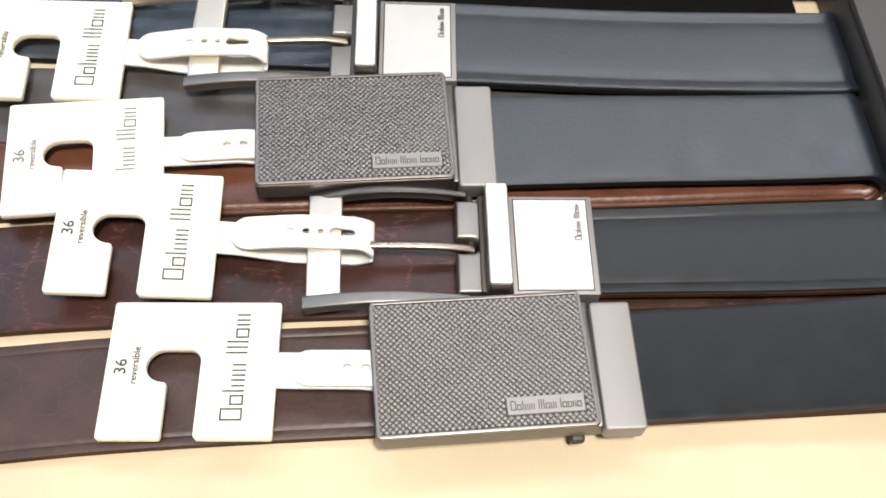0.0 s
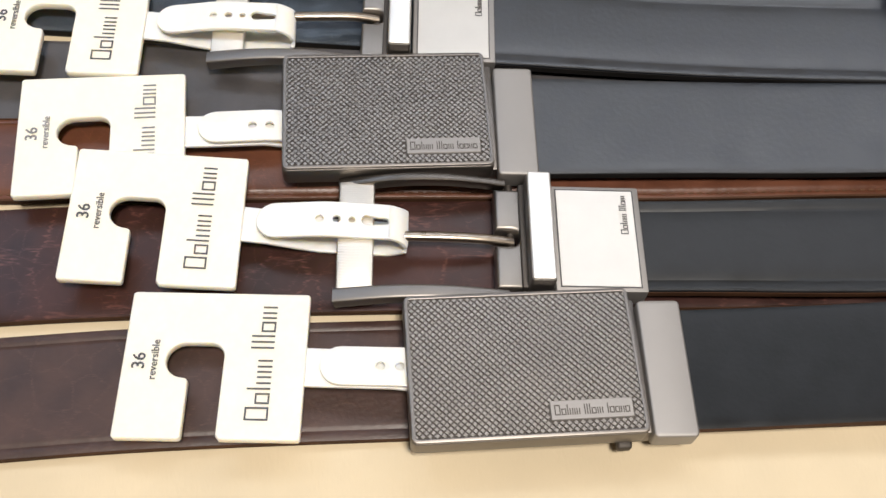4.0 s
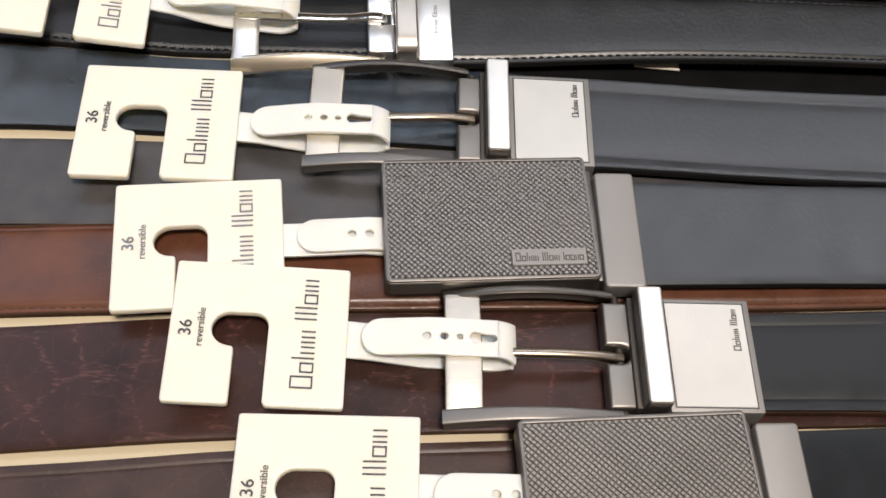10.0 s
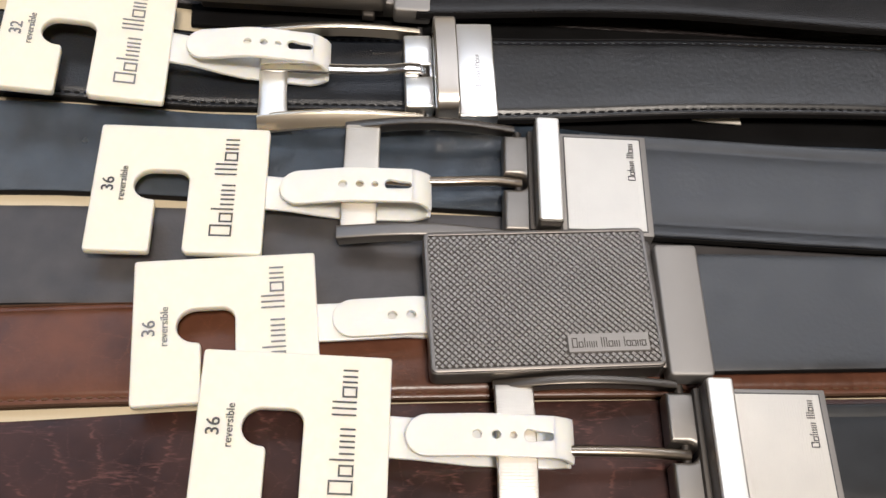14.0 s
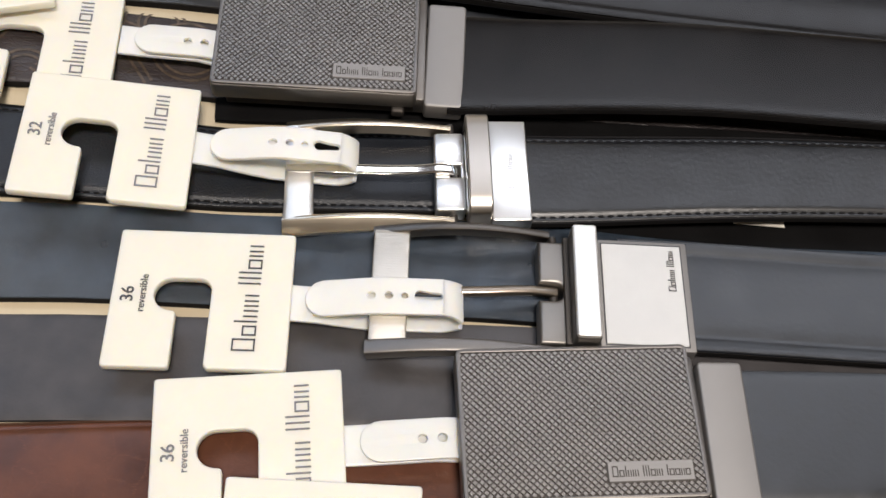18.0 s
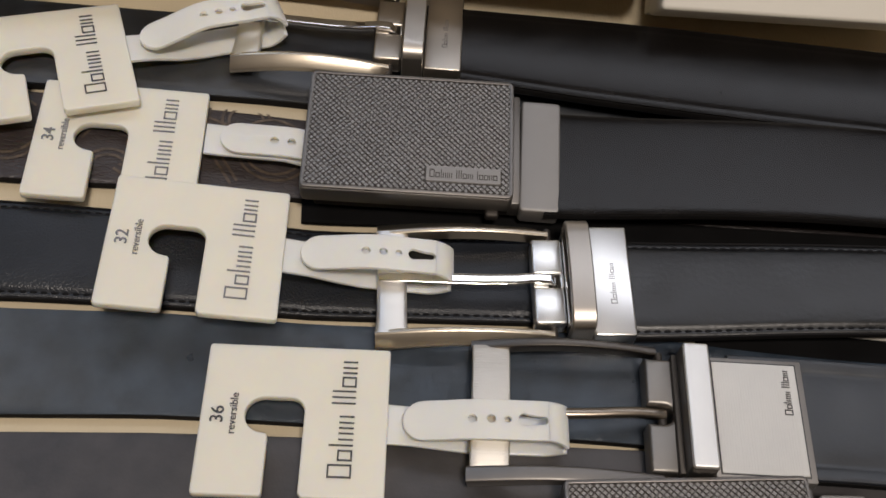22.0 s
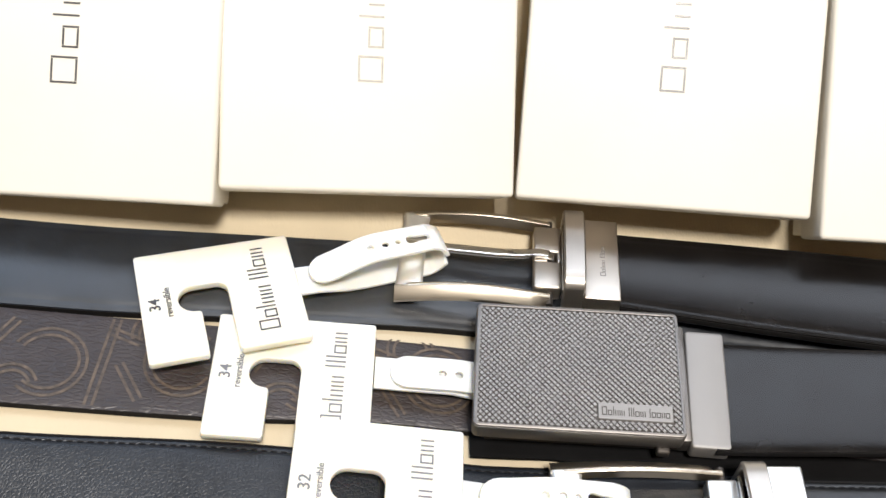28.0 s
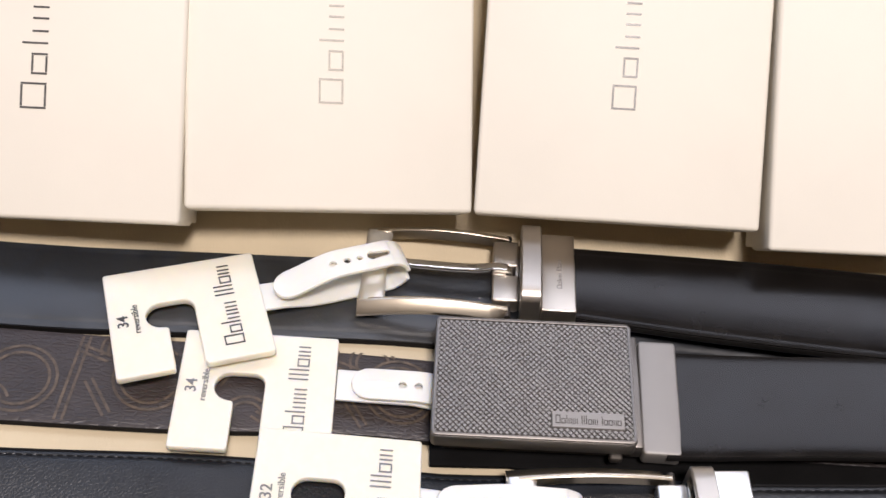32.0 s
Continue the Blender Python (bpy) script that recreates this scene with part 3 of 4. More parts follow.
def sloped_arm(side, x0, x1, inner, outer, z0, z1, top, n=16):
    """One side of a frame: a thin flat top along the inner edge and a broad face sloping outwards, rounded off at the hinge end."""
    bm = bmesh.new()
    last = None
    for i in range(n + 1):
        t = i / n
        x = x0 + (x1 - x0) * t
        z = z0 + (z1 - z0) * t + top * math.sin(math.pi * t)
        close = 1 - 0.18 * t - (0.5 * ((t - 0.92) / 0.08) ** 2 if t > 0.92 else 0)
        far = inner + (outer - inner) * close
        corner = inner + 0.0011
        now = [bm.verts.new((x, side * y, h)) for y, h in ((inner, z - 0.0046), (inner, z - 0.0002), (inner + 0.0003, z), (corner, z), (corner + 0.0004, z - 0.0002),
                                                         (far - 0.0003, z - 0.0026), (far, z - 0.0030), (far - 0.0004, z - 0.0046))]
        if last:
            for j in range(8):
                bm.faces.new((last[j], last[(j + 1) % 8], now[(j + 1) % 8], now[j]))
        else:
            bm.faces.new(now)
        last = now
    bm.faces.new(last[::-1])
    bmesh.ops.recalc_face_normals(bm, faces=bm.faces)
    return bm


def keeper_loop(x, half_x, half_y, foot, top, thick=0.0011):
    """A bent metal band across the belt: two legs, rounded shoulders and a gently bowed top."""
    shoulder = 0.0022
    path = [(-half_y, foot), (-half_y, top - shoulder - 0.0012)]
    path += [(-half_y + shoulder * (1 - math.cos(radians(a))), top - 0.0012 - shoulder * (1 - math.sin(radians(a)))) for a in (15, 30, 45, 60, 75)]
    path += [(y, top - 0.0012 * (y / half_y) ** 2) for y in [half_y * 0.86 * (i / 6 - 1) for i in range(7)]]
    path = path + [(-y, z) for y, z in path[:-1][::-1]]
    bm = bmesh.new()
    edge = ((-half_x, -0.5), (-half_x * 0.9, -1), (half_x * 0.9, -1), (half_x, -0.5), (half_x, 0.5), (half_x * 0.88, 1), (-half_x * 0.88, 1), (-half_x, 0.5))
    last = None
    for i, (y, z) in enumerate(path):
        a, b = path[max(i - 1, 0)], path[min(i + 1, len(path) - 1)]
        t = Vector((b[0] - a[0], b[1] - a[1])).normalized()
        now = [bm.verts.new((x + dx, y - t.y * k * thick, z + t.x * k * thick)) for dx, k in edge]
        if last:
            for j in range(8):
                bm.faces.new((last[j], last[(j + 1) % 8], now[(j + 1) % 8], now[j]))
        else:
            bm.faces.new(now)
        last = now
    bm.faces.new(last[::-1])
    bmesh.ops.recalc_face_normals(bm, faces=bm.faces)
    return bm


def pin_buckle_nickel(parent, m, plate_metal):
    """Bright nickel frame with broad sloping arms, rounded end bar, flat prong, windowed hinge, bowed keeper and a plain end plate."""
    for side in (1, -1):
        part("frame_arm", sloped_arm(side, -0.0044, 0.0440, 0.0148, 0.0194, 0.0110, 0.0108, 0.0026), metal_nickel, parent, m=m)
    bar = [(0, y, 0.0098 + 0.0006 * (1 - (y / 0.0156) ** 2), 1 + 0.12 * (abs(y) / 0.0156) ** 6) for y in [0.0156 * (i / 8 - 1) for i in range(17)]]
    part("end_bar", sweep(bar, 0.0041, 0.0016, 0.62), metal_pale, parent, "rounded satin end bar", m=m)
    hinge = block(0.0388, 0.0474, 0.0020, 0.0132, 0.0058, 0.0118, 0.0008, 3)
    for b in ((0.0388, 0.0474, -0.0132, -0.0020), (0.0388, 0.0432, -0.0022, 0.0022), (0.0464, 0.0474, -0.0022, 0.0022)):
        block(*b, 0.0058, 0.0117 if b[3] > 0 else 0.0118, 0.0003 if b[3] > 0 else 0.0008, 3, bm=hinge)
    hinge = part("hinge", hinge, plate_metal, parent, "polished hinge with a small window", m=m)
    # Dark floor put in for the shade inside the hinge window.
    part("hinge_shade_bed", block(0.0420, 0.0472, -0.0028, 0.0028, 0.0046, 0.0062, 0), metal_groove, hinge)
    part("hinge_roll", sweep([(0.0483, y, 0.0098, 1) for y in (-0.0140, -0.007, 0, 0.007, 0.0140)], 0.0008, 0.0026, 0.8), metal_chrome, parent, m=m)
    part("hinge_pin", sweep([(0.0440, y, 0.0085, 1) for y in (-0.0178, -0.01, 0, 0.01, 0.0178)], 0.0011, 0.0011, 1.0), metal_groove, parent, m=m)
    line = [(0.0449, 0, 0.0090, 1), (0.0446, 0, 0.0112, 1), (0.0432, 0, 0.0126, 1), (0.0405, 0, 0.0129, 1), (0.0385, 0, 0.0127, 1), (0.034, 0, 0.0120, 1), (0.026, 0, 0.0118, 1),
            (0.014, 0, 0.0124, 1), (0.004, 0, 0.0130, 0.9), (-0.0035, 0, 0.0130, 0.7)]
    part("prong", sweep(line, 0.0016, 0.0007, 0.4), metal_chrome, parent, m=m)
    part("keeper", keeper_loop(0.0511, 0.0033, 0.0156, 0.0045, 0.0185), metal_keeper, parent, "bowed nickel keeper loop", m=m)
    end = part("end_plate", block(0.0546, 0.0660, -0.0170, 0.0170, 0.0040, 0.0125, 0.0006, 3), plate_metal, parent, m=m)
    tagged(part("name_print", name_bars(0.0128, 0.0017, 0.00020, 0.0606, -0.0012, 90, 0.0125), metal_gun, end), kind="stuff")


# ---- hang tags ----
def tag_outline():
    w, h, r = 0.047, 0.0404, 0.0009
    pts = arc(r, h - r, r, 90, 180, 3) + arc(r, r, r, 180, 270, 3)
    pts += arc(0.0172 - r, r, r, 270, 360, 3) + arc(0.0172 - 0.001, 0.0152, 0.001, 0, 90, 3)
    pts += [(0.0154, 0.0163)] + arc(0.0158, 0.0211, 0.0048, 255, 90, 14) + arc(0.0222, 0.0222, 0.0037, 90, 0, 6)
    pts += [(0.0259, r)] + arc(0.0262 + r, r, r, 180, 270, 3) + arc(w - r, r, r, 270, 360, 3) + arc(w - r, h - r, r, 0, 90, 3)
    return [(x - w / 2, y - h / 2) for x, y in pts]


def sliced(bm, x0, x1, n):
    for i in range(n):
        bmesh.ops.bisect_plane(bm, geom=bm.verts[:] + bm.edges[:] + bm.faces[:], plane_co=(x0 + (x1 - x0) * i / n, 0, 0), plane_no=(1, 0, 0))
    return bm


def ring(cx, cy, r, n=12):
    return [(cx + r * math.cos(2 * math.pi * i / n), cy + r * math.sin(2 * math.pi * i / n)) for i in range(n)]


def hang_tag(m, size, kind, group="size tags on the belts", ink=None, reach=0.0, arch=0.0, strap=None):
    """An ivory hanger tag with a hook slot, printed size, and its strap: looped round a buckle bar or tucked under a plate."""
    t = thing("hang_tag", m, f"ivory plastic belt hanger tag with hook slot, size {size}", "hang tag", group)
    part("plate", cut_sheet([tag_outline()], 0.0028, 0.0004), plastic_ivory, t, smooth=False)
    lift = 0.00145
    ink = ink or ink_dark
    part("size_number", writing(size, 0.0047, -0.0192, 0.0004, 90, lift), ink, t)
    part("size_word", writing("reversible", 0.0028, -0.0154, 0.0008, 90, lift), ink, t)
    tagged(part("name_print", name_bars(0.0325, 0.0060, 0.00044, 0.0121, 0.0006, 90, lift), ink, t), kind="stuff")
    half = 0.0053
    if kind == "loop":
        end = 0.0680 + reach
        n = 22
        low_side = [(0.0326 + (end - 0.004 - 0.0326) * i / n, -half) for i in range(n + 1)]
        high_side = [(x, half) for x, _ in low_side[::-1]]
        outline = low_side + high_side + arc(0.0326, 0, half, 90, 270, 10)[1:-1]
        k = end - 0.0680
        holes = [ring(0.0446 + k, 0, 0.00115), ring(0.0493 + k, 0, 0.0011), ring(0.0535 + k, 0, 0.0009),
                 arc(0.0578 + k, 0.0001, 0.0017, 100, 260, 6) + [(0.0604 + k, -0.0012)] + arc(0.0625 + k, 0, 0.0011, -90, 90, 5) + [(0.0604 + k, 0.0012)]]
        bm = cut_sheet([outline] + holes, 0.0013, 0.0002)

        def over(x):
            s = min(1, max(0, (x - 0.0275) / 0.022))
            return 0.0026 + (0.0031 + arch) * s * s * (3 - 2 * s)
        bm = sliced(bm, 0.029, end, 16)
        for v in bm.verts:
            v.co.z += over(v.co.x)
        top = part("strap_top", bm, plastic_white, t, m=strap)
        webs = bmesh.new()
        for hx in (0.0446 + k,):
            block(hx - 0.0013, hx + 0.0013, -0.0013, 0.0013, over(hx) - 0.0013, over(hx) - 0.0009, 0, bm=webs)
        part("closed_hole", webs, plastic_ivory, top)
        zt, zb = over(end), -0.0045 + arch * 0.3
        path = [(0.0228, 0, -0.0002), (0.030, 0, -0.0010), (0.038, 0, -0.0030), (0.045, 0, zb), (end - 0.0045, 0, zb)]
        path += [(end - 0.0045 + 0.0056 * math.sin(math.pi * i / 10) ** 1.3, 0, (zt + zb) / 2 - (zt - zb) / 2 * math.cos(math.pi * i / 10), 1 + 0.13 * math.sin(math.pi * i / 10) ** 6) for i in range(1, 11)]
        part("strap_loop", sweep(path, half, 0.00065, 0.25), plastic_white, t, m=strap)
    else:
        end = 0.0600
        n = 16
        low_side = [(0.0326 + (end - 0.0326) * i / n, -half) for i in range(n + 1)]
        outline = low_side + [(x, half) for x, _ in low_side[::-1]] + arc(0.0326, 0, half, 90, 270, 10)[1:-1]
        bm = cut_sheet([outline, ring(0.0429, 0, 0.00122), ring(0.0479, 0, 0.00122)], 0.0013, 0.0002)
        bm = sliced(bm, 0.044, end, 8)
        for v in bm.verts:
            v.co.z += 0.0014 - 0.0032 * min(1, max(0, (v.co.x - 0.046) / 0.012)) ** 2
        part("strap_top", bm, plastic_white, t, m=strap)
        part("strap_under", sweep([(0.0228, 0, -0.0002), (0.032, 0, -0.0006), (0.046, 0, -0.0008), (0.052, 0, -0.0024), (end, 0, -0.0034)], half, 0.00065, 0.25), plastic_white, t, m=strap)
    return t


# ---- room ----
def wall(name, x0, x1, y0, y1, z0, z1, mat):
    ob = part(name, block(x0, x1, y0, y1, z0, z1, 0), mat, None, smooth=False)
    return tagged(ob, kind="structure")


wall("floor", -2.2, 2.2, -2.2, 2.2, -0.80, -0.75, floor_wood)
wall("ceiling", -2.2, 2.2, -2.2, 2.2, 1.75, 1.85, paint_ceiling)
wall("wall_north", -2.2, 2.2, 2.2, 2.3, -0.75, 1.75, paint_wall)
wall("wall_south", -2.2, 2.2, -2.3, -2.2, -0.75, 1.75, paint_wall)
wall("wall_east", 2.2, 2.3, -2.2, 2.2, -0.75, 1.75, paint_wall)
wall("wall_west", -2.3, -2.2, -2.2, 2.2, -0.75, 1.75, paint_wall)

lamp("ceiling_lamp", 0.14, -0.42, 1.70, 0.30, 0.30, 37, (1.0, 0.955, 0.87), (0.14, -0.42, 0))
lamp("ceiling_lamp_far", 0.80, 1.13, 1.68, 2.0, 0.5, 15.0, (0.82, 0.90, 1.0), (0.80, 1.13, 0))
lamp("window_light", -0.86, 0.96, 1.60, 1.2, 0.46, 7.0, (0.58, 0.76, 1.0), (-0.1, 0.25, 0))
fixture = thing("ceiling_light", pose(0.14, -0.42, 1.75), "small white ceiling light fixture with slim frame", "ceiling light")
part("frame", block(-0.16, 0.16, -0.16, 0.16, -0.035, 0, 0.004), paint_ceiling, fixture)
fixture = thing("ceiling_light", pose(0.80, 1.13, 1.75), "long white ceiling light fixture with slim frame", "ceiling light")
part("frame", block(-1.03, 1.03, -0.24, 0.24, -0.035, 0, 0.004), paint_ceiling, fixture)

table = thing("table", pose(0, 0.4, -0.75), "plain wooden table under a cream cloth", "table")
part("tabletop", block(-0.7, 0.7, -0.75, 0.6, 0.715, 0.745, 0.004), floor_wood, table)
for lx in (-0.64, 0.64):
    for ly in (-0.69, 0.54):
        part("leg", block(lx - 0.03, lx + 0.03, ly - 0.03, ly + 0.03, 0, 0.715, 0.003), floor_wood, table)


def cloth_height(x, y):
    h = rise(x, min(y, 0.36))
    if y > 0.36:
        h += (y - 0.36) * 0.36 if y < 0.375 else 0.0054 + (y - 0.375) * 0.80
    return h


cloth = bmesh.new()
xs = [-0.72 + 0.02 * i for i in range(73)]
ys = [-0.36 + 0.02 * i for i in range(29)] + [0.21 + 0.01 * i for i in range(38)]
grid = []
for y in ys:
    row = []
    for x in xs:
        wave = 0.0 if y > 0.06 else 0.0042 * noise.noise(Vector((x * 11, y * 26, 0.3))) * min(1, (0.06 - y) / 0.04)
        row.append(cloth.verts.new((x, y, min(0.26, cloth_height(x, y)) + wave)))
    grid.append(row)
for a, b in zip(grid, grid[1:]):
    for j in range(len(xs) - 1):
        cloth.faces.new((a[j], a[j + 1], b[j + 1], b[j]))
ext = bmesh.ops.extrude_face_region(cloth, geom=cloth.faces[:])
for v in ext["geom"]:
    if isinstance(v, bmesh.types.BMVert):
        v.co.z -= 0.0015
bmesh.ops.recalc_face_normals(cloth, faces=cloth.faces)
tagged(part("cream_cloth", cloth, cloth_cream, None), "cream woven cloth spread under the belts", "cloth")

# ---- belts ----
R = "reversible belts in a row"


def on(x, y, turn, lean=None):
    """A pose on the cloth, following its slope."""
    sy = (rise(x, y + 0.015) - rise(x, y - 0.015)) / 0.03
    sx = (rise(x + 0.02, y) - rise(x - 0.02, y)) / 0.04
    return pose(x, y, rise(x, y), math.degrees(math.atan(sy)), -math.degrees(math.atan(sx)), 0) @ pose(0, 0, 0, 0, 0, turn)


ONE = Matrix.Identity(4)
b = thing("belt", on(0.0638, 0.0997, 0.6), "black and dark brown reversible leather belt with embossed plate buckle", "belt", R)
plate_buckle(b, ONE, -0.0018, -0.0018, -2.0, 0.0386)
belt_strap(b, [(0.103, 0.0995), (0.155, 0.0994), (0.21, 0.099)], [(-0.34, 0.095), (-0.08, 0.1006), (-0.041, 0.1019), (0.02, 0.1022), (0.2, 0.1005)], [(0, 0.034), (0.3, 0.034)], [(-0.3, 0.0335), (0.3, 0.0335)],
           0.195, leather_black_smooth, leather_brown, "flat", "creased", edge=edge_brown)

b = thing("belt", on(0.0190, 0.1417, -3), "black and reddish brown reversible belt with gunmetal pin buckle", "belt", R)
pin_buckle_gun(b, ONE, 0.0031)
belt_strap(b, [(0.085, 0.1372), (0.106, 0.1366), (0.162, 0.1345), (0.22, 0.1322)], [(-0.34, 0.137), (-0.107, 0.1388), (-0.055, 0.14), (0.0, 0.14), (0.08, 0.1382), (0.13, 0.1370), (0.2, 0.1365)], [(0, 0.0288), (0.11, 0.029), (0.16, 0.0304), (0.3, 0.0304)], [(-0.3, 0.0352), (0.0, 0.0350), (0.1, 0.0345), (0.3, 0.0345)],
           0.194, leather_black_satin, leather_crackle, "padded", "flat", edge=edge_brown)

b = thing("belt", on(0.0314, 0.1807, 0.2), "black and tan brown reversible belt with embossed plate buckle", "belt", R)
plate_buckle(b, ONE, -0.0018, -0.0030, -2.5, 0.0386)
belt_strap(b, [(0.07, 0.1788), (0.085, 0.1785), (0.13, 0.1771), (0.175, 0.1753), (0.22, 0.1733)], [(-0.34, 0.1745), (-0.09, 0.1747), (0.0, 0.1735), (0.12, 0.1708), (0.2, 0.1703)], [(0, 0.0352), (0.085, 0.0346), (0.13, 0.0334), (0.3, 0.033)], [(-0.3, 0.0272), (0.3, 0.031)],
           0.194, leather_black, leather_tan, "flat", "stitched", stitches=(("low", (-0.88,), thread_brown),), edge=edge_brown, edge_up=edge_black)
turn_or_shade_strip(b, [(-0.34, 0.2080), (-0.12, 0.2048), (-0.09, 0.2041), (0.02, 0.1985), (0.18, 0.187)], 0.0149, -0.34, 0.18, leather_charcoal, "charcoal inner turn of the coiled strap")

b = thing("belt", on(-0.0160, 0.2229, -4), "black and navy reversible leather belt with gunmetal pin buckle", "belt", R)
pin_buckle_gun(b, ONE, 0.0016, 0.0016)
belt_strap(b, [(0.05, 0.2203), (0.078, 0.2183), (0.136, 0.2127), (0.18, 0.2087), (0.22, 0.205)], [(-0.34, 0.2405), (-0.12, 0.2385), (-0.092, 0.2379), (0.02, 0.2310), (0.06, 0.2255), (0.1, 0.2210), (0.2, 0.2150)], [(0, 0.034), (0.3, 0.034)], [(-0.3, 0.0285), (-0.09, 0.0285), (0.05, 0.0320), (0.3, 0.032)],
           0.194, leather_black, leather_navy, "padded", "flat")

b = thing("belt", pose(-0.0395, 0.2604, 0, 2.5, 0, 0) @ pose(0, 0, 0, 0, 0, -0.6), "black stitched belt with pebbled lining and bright nickel buckle", "belt", R)
pin_buckle_nickel(b, ONE, metal_polished)
belt_strap(b, [(0.012, 0.2588), (0.03, 0.2582), (0.08, 0.2573), (0.136, 0.2548), (0.24, 0.248)], [(-0.34, 0.269), (-0.195, 0.2688), (-0.13, 0.2695), (0.0, 0.265), (0.06, 0.2620), (0.2, 0.2560)], [(0, 0.0304), (0.03, 0.0304), (0.08, 0.0286), (0.14, 0.0272), (0.3, 0.0272)], [(-0.3, 0.0272), (0.3, 0.029)],
           0.235, leather_black_warm, leather_pebbled, "stitched", "stitched", fold_r=0.0060, zu=0.0098, zu0=0.0082, stitches=(("up", (-0.88, 0.88), thread_black), ("low", (-0.88, 0.88), thread_black)))
# Two dark strips added for the shade in the gaps beside this belt.
turn_or_shade_strip(b, [(0.035, 0.2455), (0.08, 0.2400), (0.19, 0.2330)], 0.0115, 0.045, 0.192, gap_shade_black, "dull black strip put in for the shade between straps", 0.0012)
turn_or_shade_strip(b, [(-0.07, 0.2940), (-0.035, 0.2925), (0.0, 0.2840), (0.08, 0.2770), (0.2, 0.2700)], 0.0095, -0.066, 0.215, gap_shade_black, "dull black strip put in for the shade between straps", 0.0012)

b = thing("belt", pose(-0.0351, 0.3050, 0.0050, 4.5, 0.8, 0) @ pose(0, 0, 0, 0, 0, -3.5), "black belt with brown monogram lining and embossed plate buckle", "belt", R)
plate_buckle(b, ONE, 0.0016, -0.0011, -1.2, 0.0394)
belt_strap(b, [(0.004, 0.2991), (0.014, 0.2984), (0.055, 0.2955), (0.1, 0.2915), (0.24, 0.277)], [(-0.34, 0.3075), (-0.2, 0.3061), (-0.14, 0.3056), (-0.085, 0.3068), (0.0, 0.302), (0.2, 0.288)], [(0, 0.036), (0.055, 0.0334), (0.3, 0.0334)], [(-0.3, 0.0305), (-0.14, 0.0300), (-0.085, 0.0280), (0.1, 0.032), (0.3, 0.034)],
           0.235, leather_black_dull, leather_monogram, "flat", "flat", fold_r=0.0075, zu=0.0153, zu0=0.0112)


def monogram(parent, lower, half, x0, x1):
    """Tan outlined shapes printed on the lining: rings and slanting bars in rows, each a pair of thin lines."""
    bm = bmesh.new()

    def line(pts, width=0.00042):
        last = None
        for i, (x, v) in enumerate(pts):
            a, c = Vector(pts[max(i - 1, 0)]), Vector(pts[min(i + 1, len(pts) - 1)])
            side = (c - a).normalized()
            side = Vector((-side.y, side.x)) * width
            now = []
            for k in (-1, 1):
                px, pv = x + side.x * k, v + side.y * k
                if abs(pv) > half - 0.001:
                    pv = math.copysign(half - 0.001, pv)
                y = smooth_at(lower, px) + pv
                now.append(bm.verts.new((px, y, rise(px, y) + 0.0018 + THICK / 2 + 0.0003 * math.sin(55 * px + 30 * smooth_at(lower, px)) + 0.00022)))
            if last:
                bm.faces.new((last[0], last[1], now[1], now[0]))
            last = now

    def band(x, v, length, angle, gap=0.0013):
        dx, dv = math.cos(radians(angle)), math.sin(radians(angle))
        for k in (-gap, gap):
            line([(x - dv * k + dx * length * (i / 8 - 0.5), v + dx * k + dv * length * (i / 8 - 0.5)) for i in range(9)])

    def hoop(x, v, r, a0, a1, gap=0.0012):
        for k in (-gap, gap):
            line([(px, pv) for px, pv in arc(x, v, r + k, a0, a1, 20)])
    x, k = x0, 0
    while x < x1:
        flip = -1 if k % 2 else 1
        hoop(x, 0.0015 * flip, 0.0098, 50 if flip > 0 else 230, 330 if flip > 0 else 510, 0.0011)
        band(x + 0.0152, 0, 0.030, 83, 0.0011)
        band(x + 0.0232, 0.0060 * flip, 0.013, 58 * flip, 0.0011)
        band(x + 0.0205, -0.0085 * flip, 0.009, 20 * flip, 0.0011)
        hoop(x + 0.0290, -0.0105 * flip, 0.0062, 20, 200, 0.0010)
        x += 0.0375
        k += 1
    bmesh.ops.transform(bm, matrix=parent.matrix_basis.inverted(), verts=bm.verts)
    tagged(part("printed_pattern", bm, print_tan, parent, "faint tan outlined pattern"), kind="stuff")


monogram(b, [(-0.34, 0.3075), (-0.2, 0.3061), (-0.14, 0.3056), (-0.085, 0.3068), (0.0, 0.302), (0.2, 0.288)], 0.0152, -0.30, -0.04)

b = thing("belt", pose(-0.0832, 0.3504, 0.0068, -3.5, 1.0, 0) @ pose(0, 0, 0, 0, 0, -4.5), "smooth black leather belt with bright nickel pin buckle", "belt", R)
pin_buckle_nickel(b, ONE, metal_satin)
belt_strap(b, [(-0.03, 0.3455), (-0.015, 0.343), (0.025, 0.3363), (0.065, 0.33), (0.115, 0.323), (0.25, 0.303)], [(-0.34, 0.338), (-0.2, 0.3377), (-0.17, 0.3379), (-0.0926, 0.3416), (-0.065, 0.3418), (0.0, 0.338), (0.1, 0.325), (0.2, 0.315)], [(-0.02, 0.027), (0.025, 0.0305), (0.07, 0.032), (0.3, 0.032)], [(-0.3, 0.0295), (0.3, 0.033)],
           0.240, leather_black_dull, leather_black, "domed", "domed", fold_r=0.0070, zu=0.0127, zu0=0.0100)

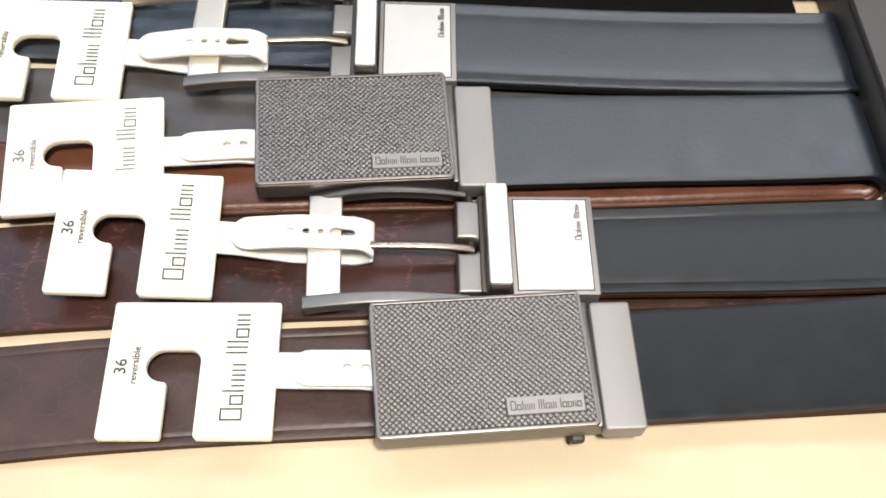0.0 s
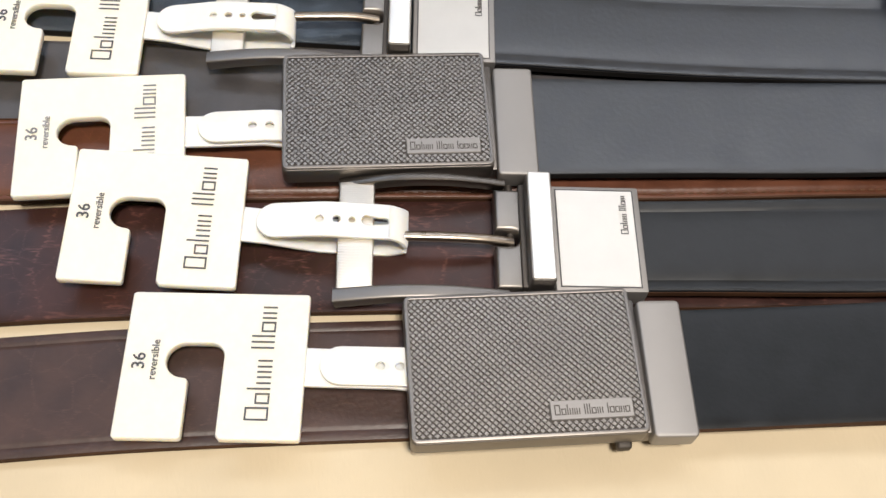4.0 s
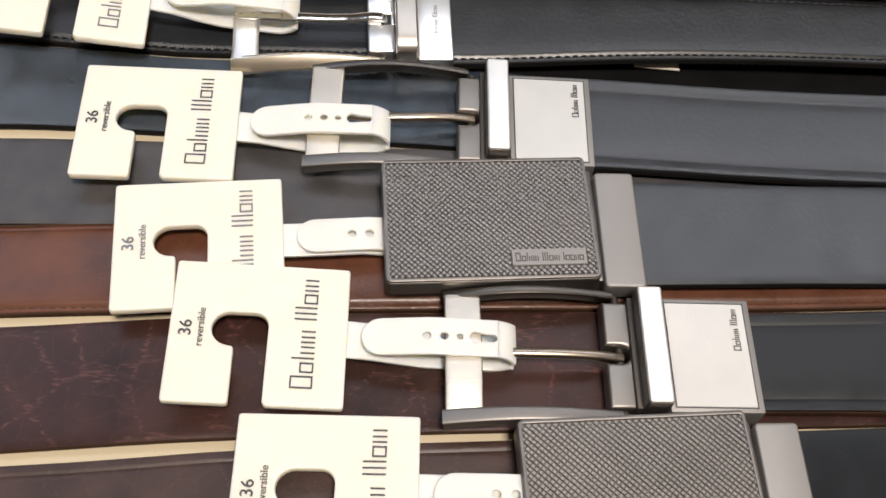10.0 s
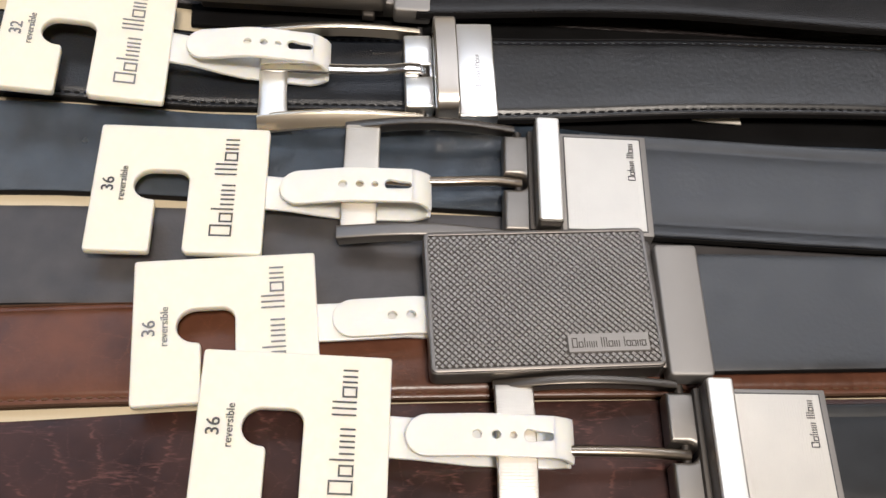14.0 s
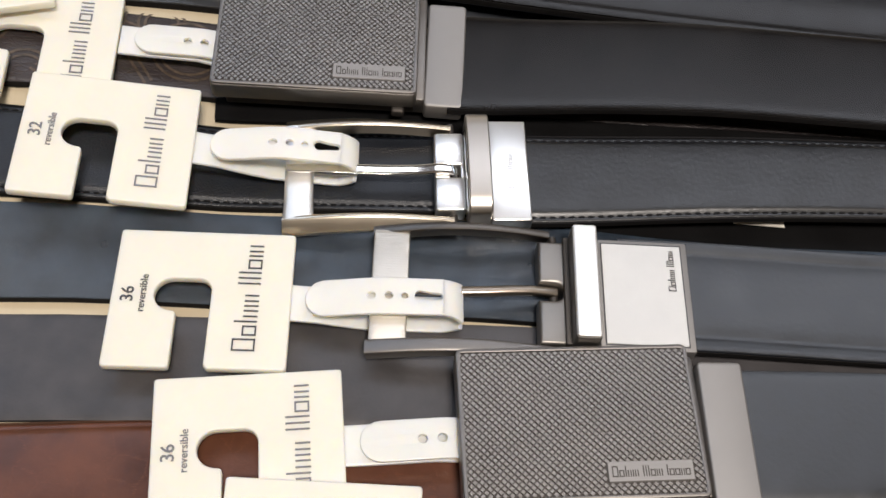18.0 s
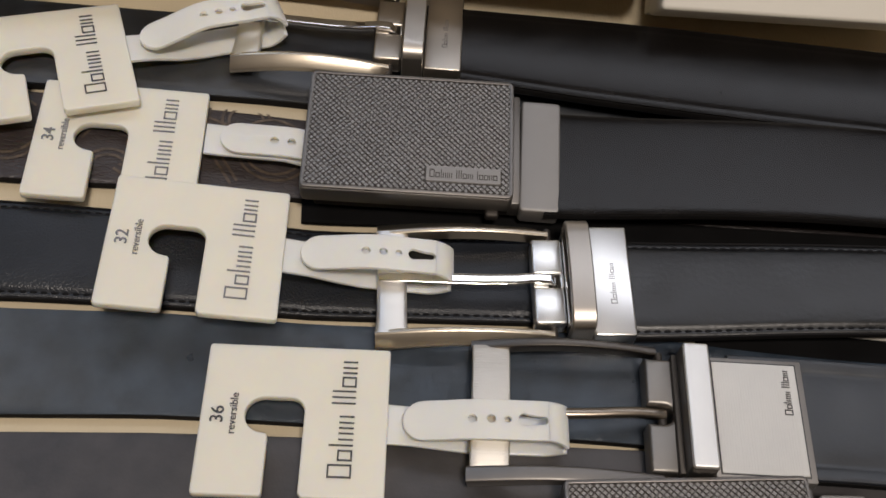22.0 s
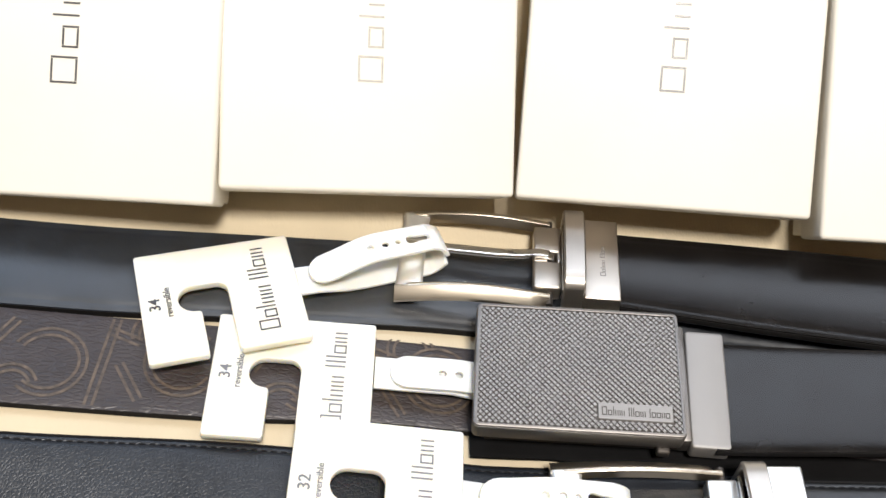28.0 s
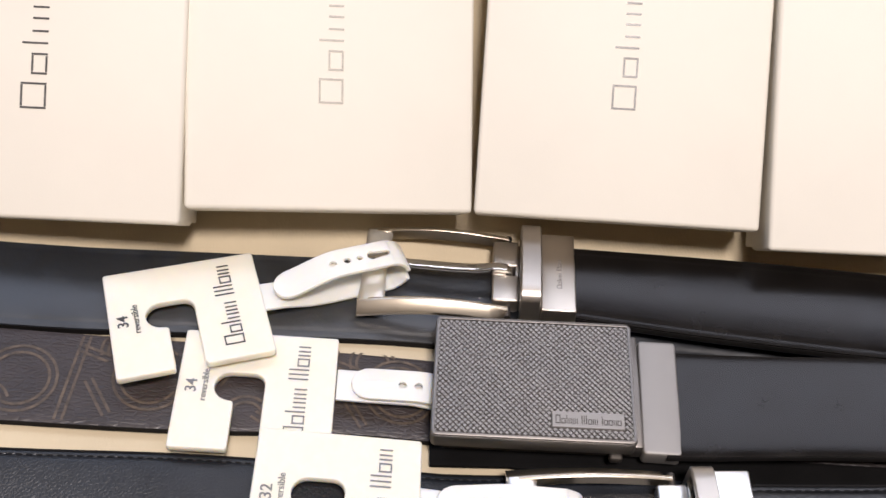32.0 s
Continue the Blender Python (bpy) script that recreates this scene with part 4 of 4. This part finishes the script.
# ---- hang tags on the belts ----
hang_tag(pose(-0.0152, 0.1048, 0.0095, 0, -2, -4.2), "36", "tuck")
hang_tag(pose(-0.0325, 0.1479, 0.0118, 2, 3, -3.8), "36", "loop")
hang_tag(pose(-0.0500, 0.1770, 0.0105, 0, 1, 2.5), "36", "tuck", ink=ink_grey)
hang_tag(pose(-0.0642, 0.2193, 0.0106, 0, 1.3, -2.5), "36", "loop")
hang_tag(pose(-0.0922, 0.2659, 0.0187, 0, 8, -2.2), "32", "loop", ink=ink_grey, arch=0.001, strap=pose(0.0006, 0.0006, 0))
hang_tag(pose(-0.1178, 0.3022, 0.0175, 1, 6, -1.2), "34", "tuck", ink=ink_grey, strap=pose(0.001, 0.0044, 0))
hang_tag(pose(-0.1402, 0.3258, 0.0250, -2, 6, 0) @ pose(0, 0, 0, 0, 0, 16.5), "34", "loop", reach=0.002, arch=0.003, strap=pose(0, 0.0008, 0, 0, 0, 3))

# ---- added cream piece for the cloth seen between two belts ----
slip = cut_sheet([[(0.0868, 0.2450), (0.1018, 0.2432), (0.1018, 0.2475), (0.0870, 0.2475)]], 0.0005)
tagged(part("cloth_glimpse", slip, card_cream, None, m=pose(0, 0, 0.0046)), "small cream piece added for the cloth seen between two belts", "paper slip")

# ---- boxes ----
def gift_box(front_left, front_right, tilt, depth=0.15, height=0.03, foil=None, shift=0.0, along=0.074):
    """A lidded card box lying on the slope, its front top edge given."""
    p, q = Vector(front_left), Vector(front_right)
    w = (q - p).length
    ex = (q - p).normalized()
    flat = Vector((0, math.cos(radians(tilt)), math.sin(radians(tilt))))
    ey = (flat - ex * flat.dot(ex)).normalized()
    ez = ex.cross(ey)
    m = Matrix(((ex.x, ey.x, ez.x, p.x), (ex.y, ey.y, ez.y, p.y), (ex.z, ey.z, ez.z, p.z), (0, 0, 0, 1)))
    t = thing("gift_box", m @ pose(w / 2, 0, -height), "cream card gift box with lid, leaning on the cloth", "box", "cream gift boxes")
    part("lid", block(-w / 2, w / 2, 0, depth, height * 0.3, height, 0.0014, 3), card_cream, t)
    part("base", block(-w / 2 + 0.0004, w / 2 - 0.0004, 0.0012, depth - 0.0012, 0, height * 0.31, 0.0006, 2), card_cream, t)
    tagged(part("name_print", name_bars(0.078, 0.0078, 0.00062, shift, along, 90, height), foil or foil_silver, t), kind="stuff")


gift_box((-0.232, 0.3475, 0.0500), (-0.1421, 0.3454, 0.0450), 40, shift=-0.0005, along=0.0712)
gift_box((-0.1409, 0.3505, 0.0470), (-0.0511, 0.3589, 0.0338), 40, foil=foil_glint, shift=-0.0006, along=0.0715)
gift_box((-0.0507, 0.3589, 0.0338), (0.0409, 0.3499, 0.0334), 40)
gift_box((0.0429, 0.3436, 0.0315), (0.134, 0.3370, 0.0310), 40)

# ---- dark case beside the belts ----
case = thing("dark_case", pose(0.2, 0.15, 0), "dark grey flat case lying beside the belts", "case")
part("body", block(0.0022, 0.25, -0.2, 0.13, 0.0, 0.0185, 0.001, 2), case_dark, case)
part("lid", block(0.0020, 0.2502, -0.2002, 0.1302, 0.0187, 0.022, 0.0008, 2), case_dark, case)
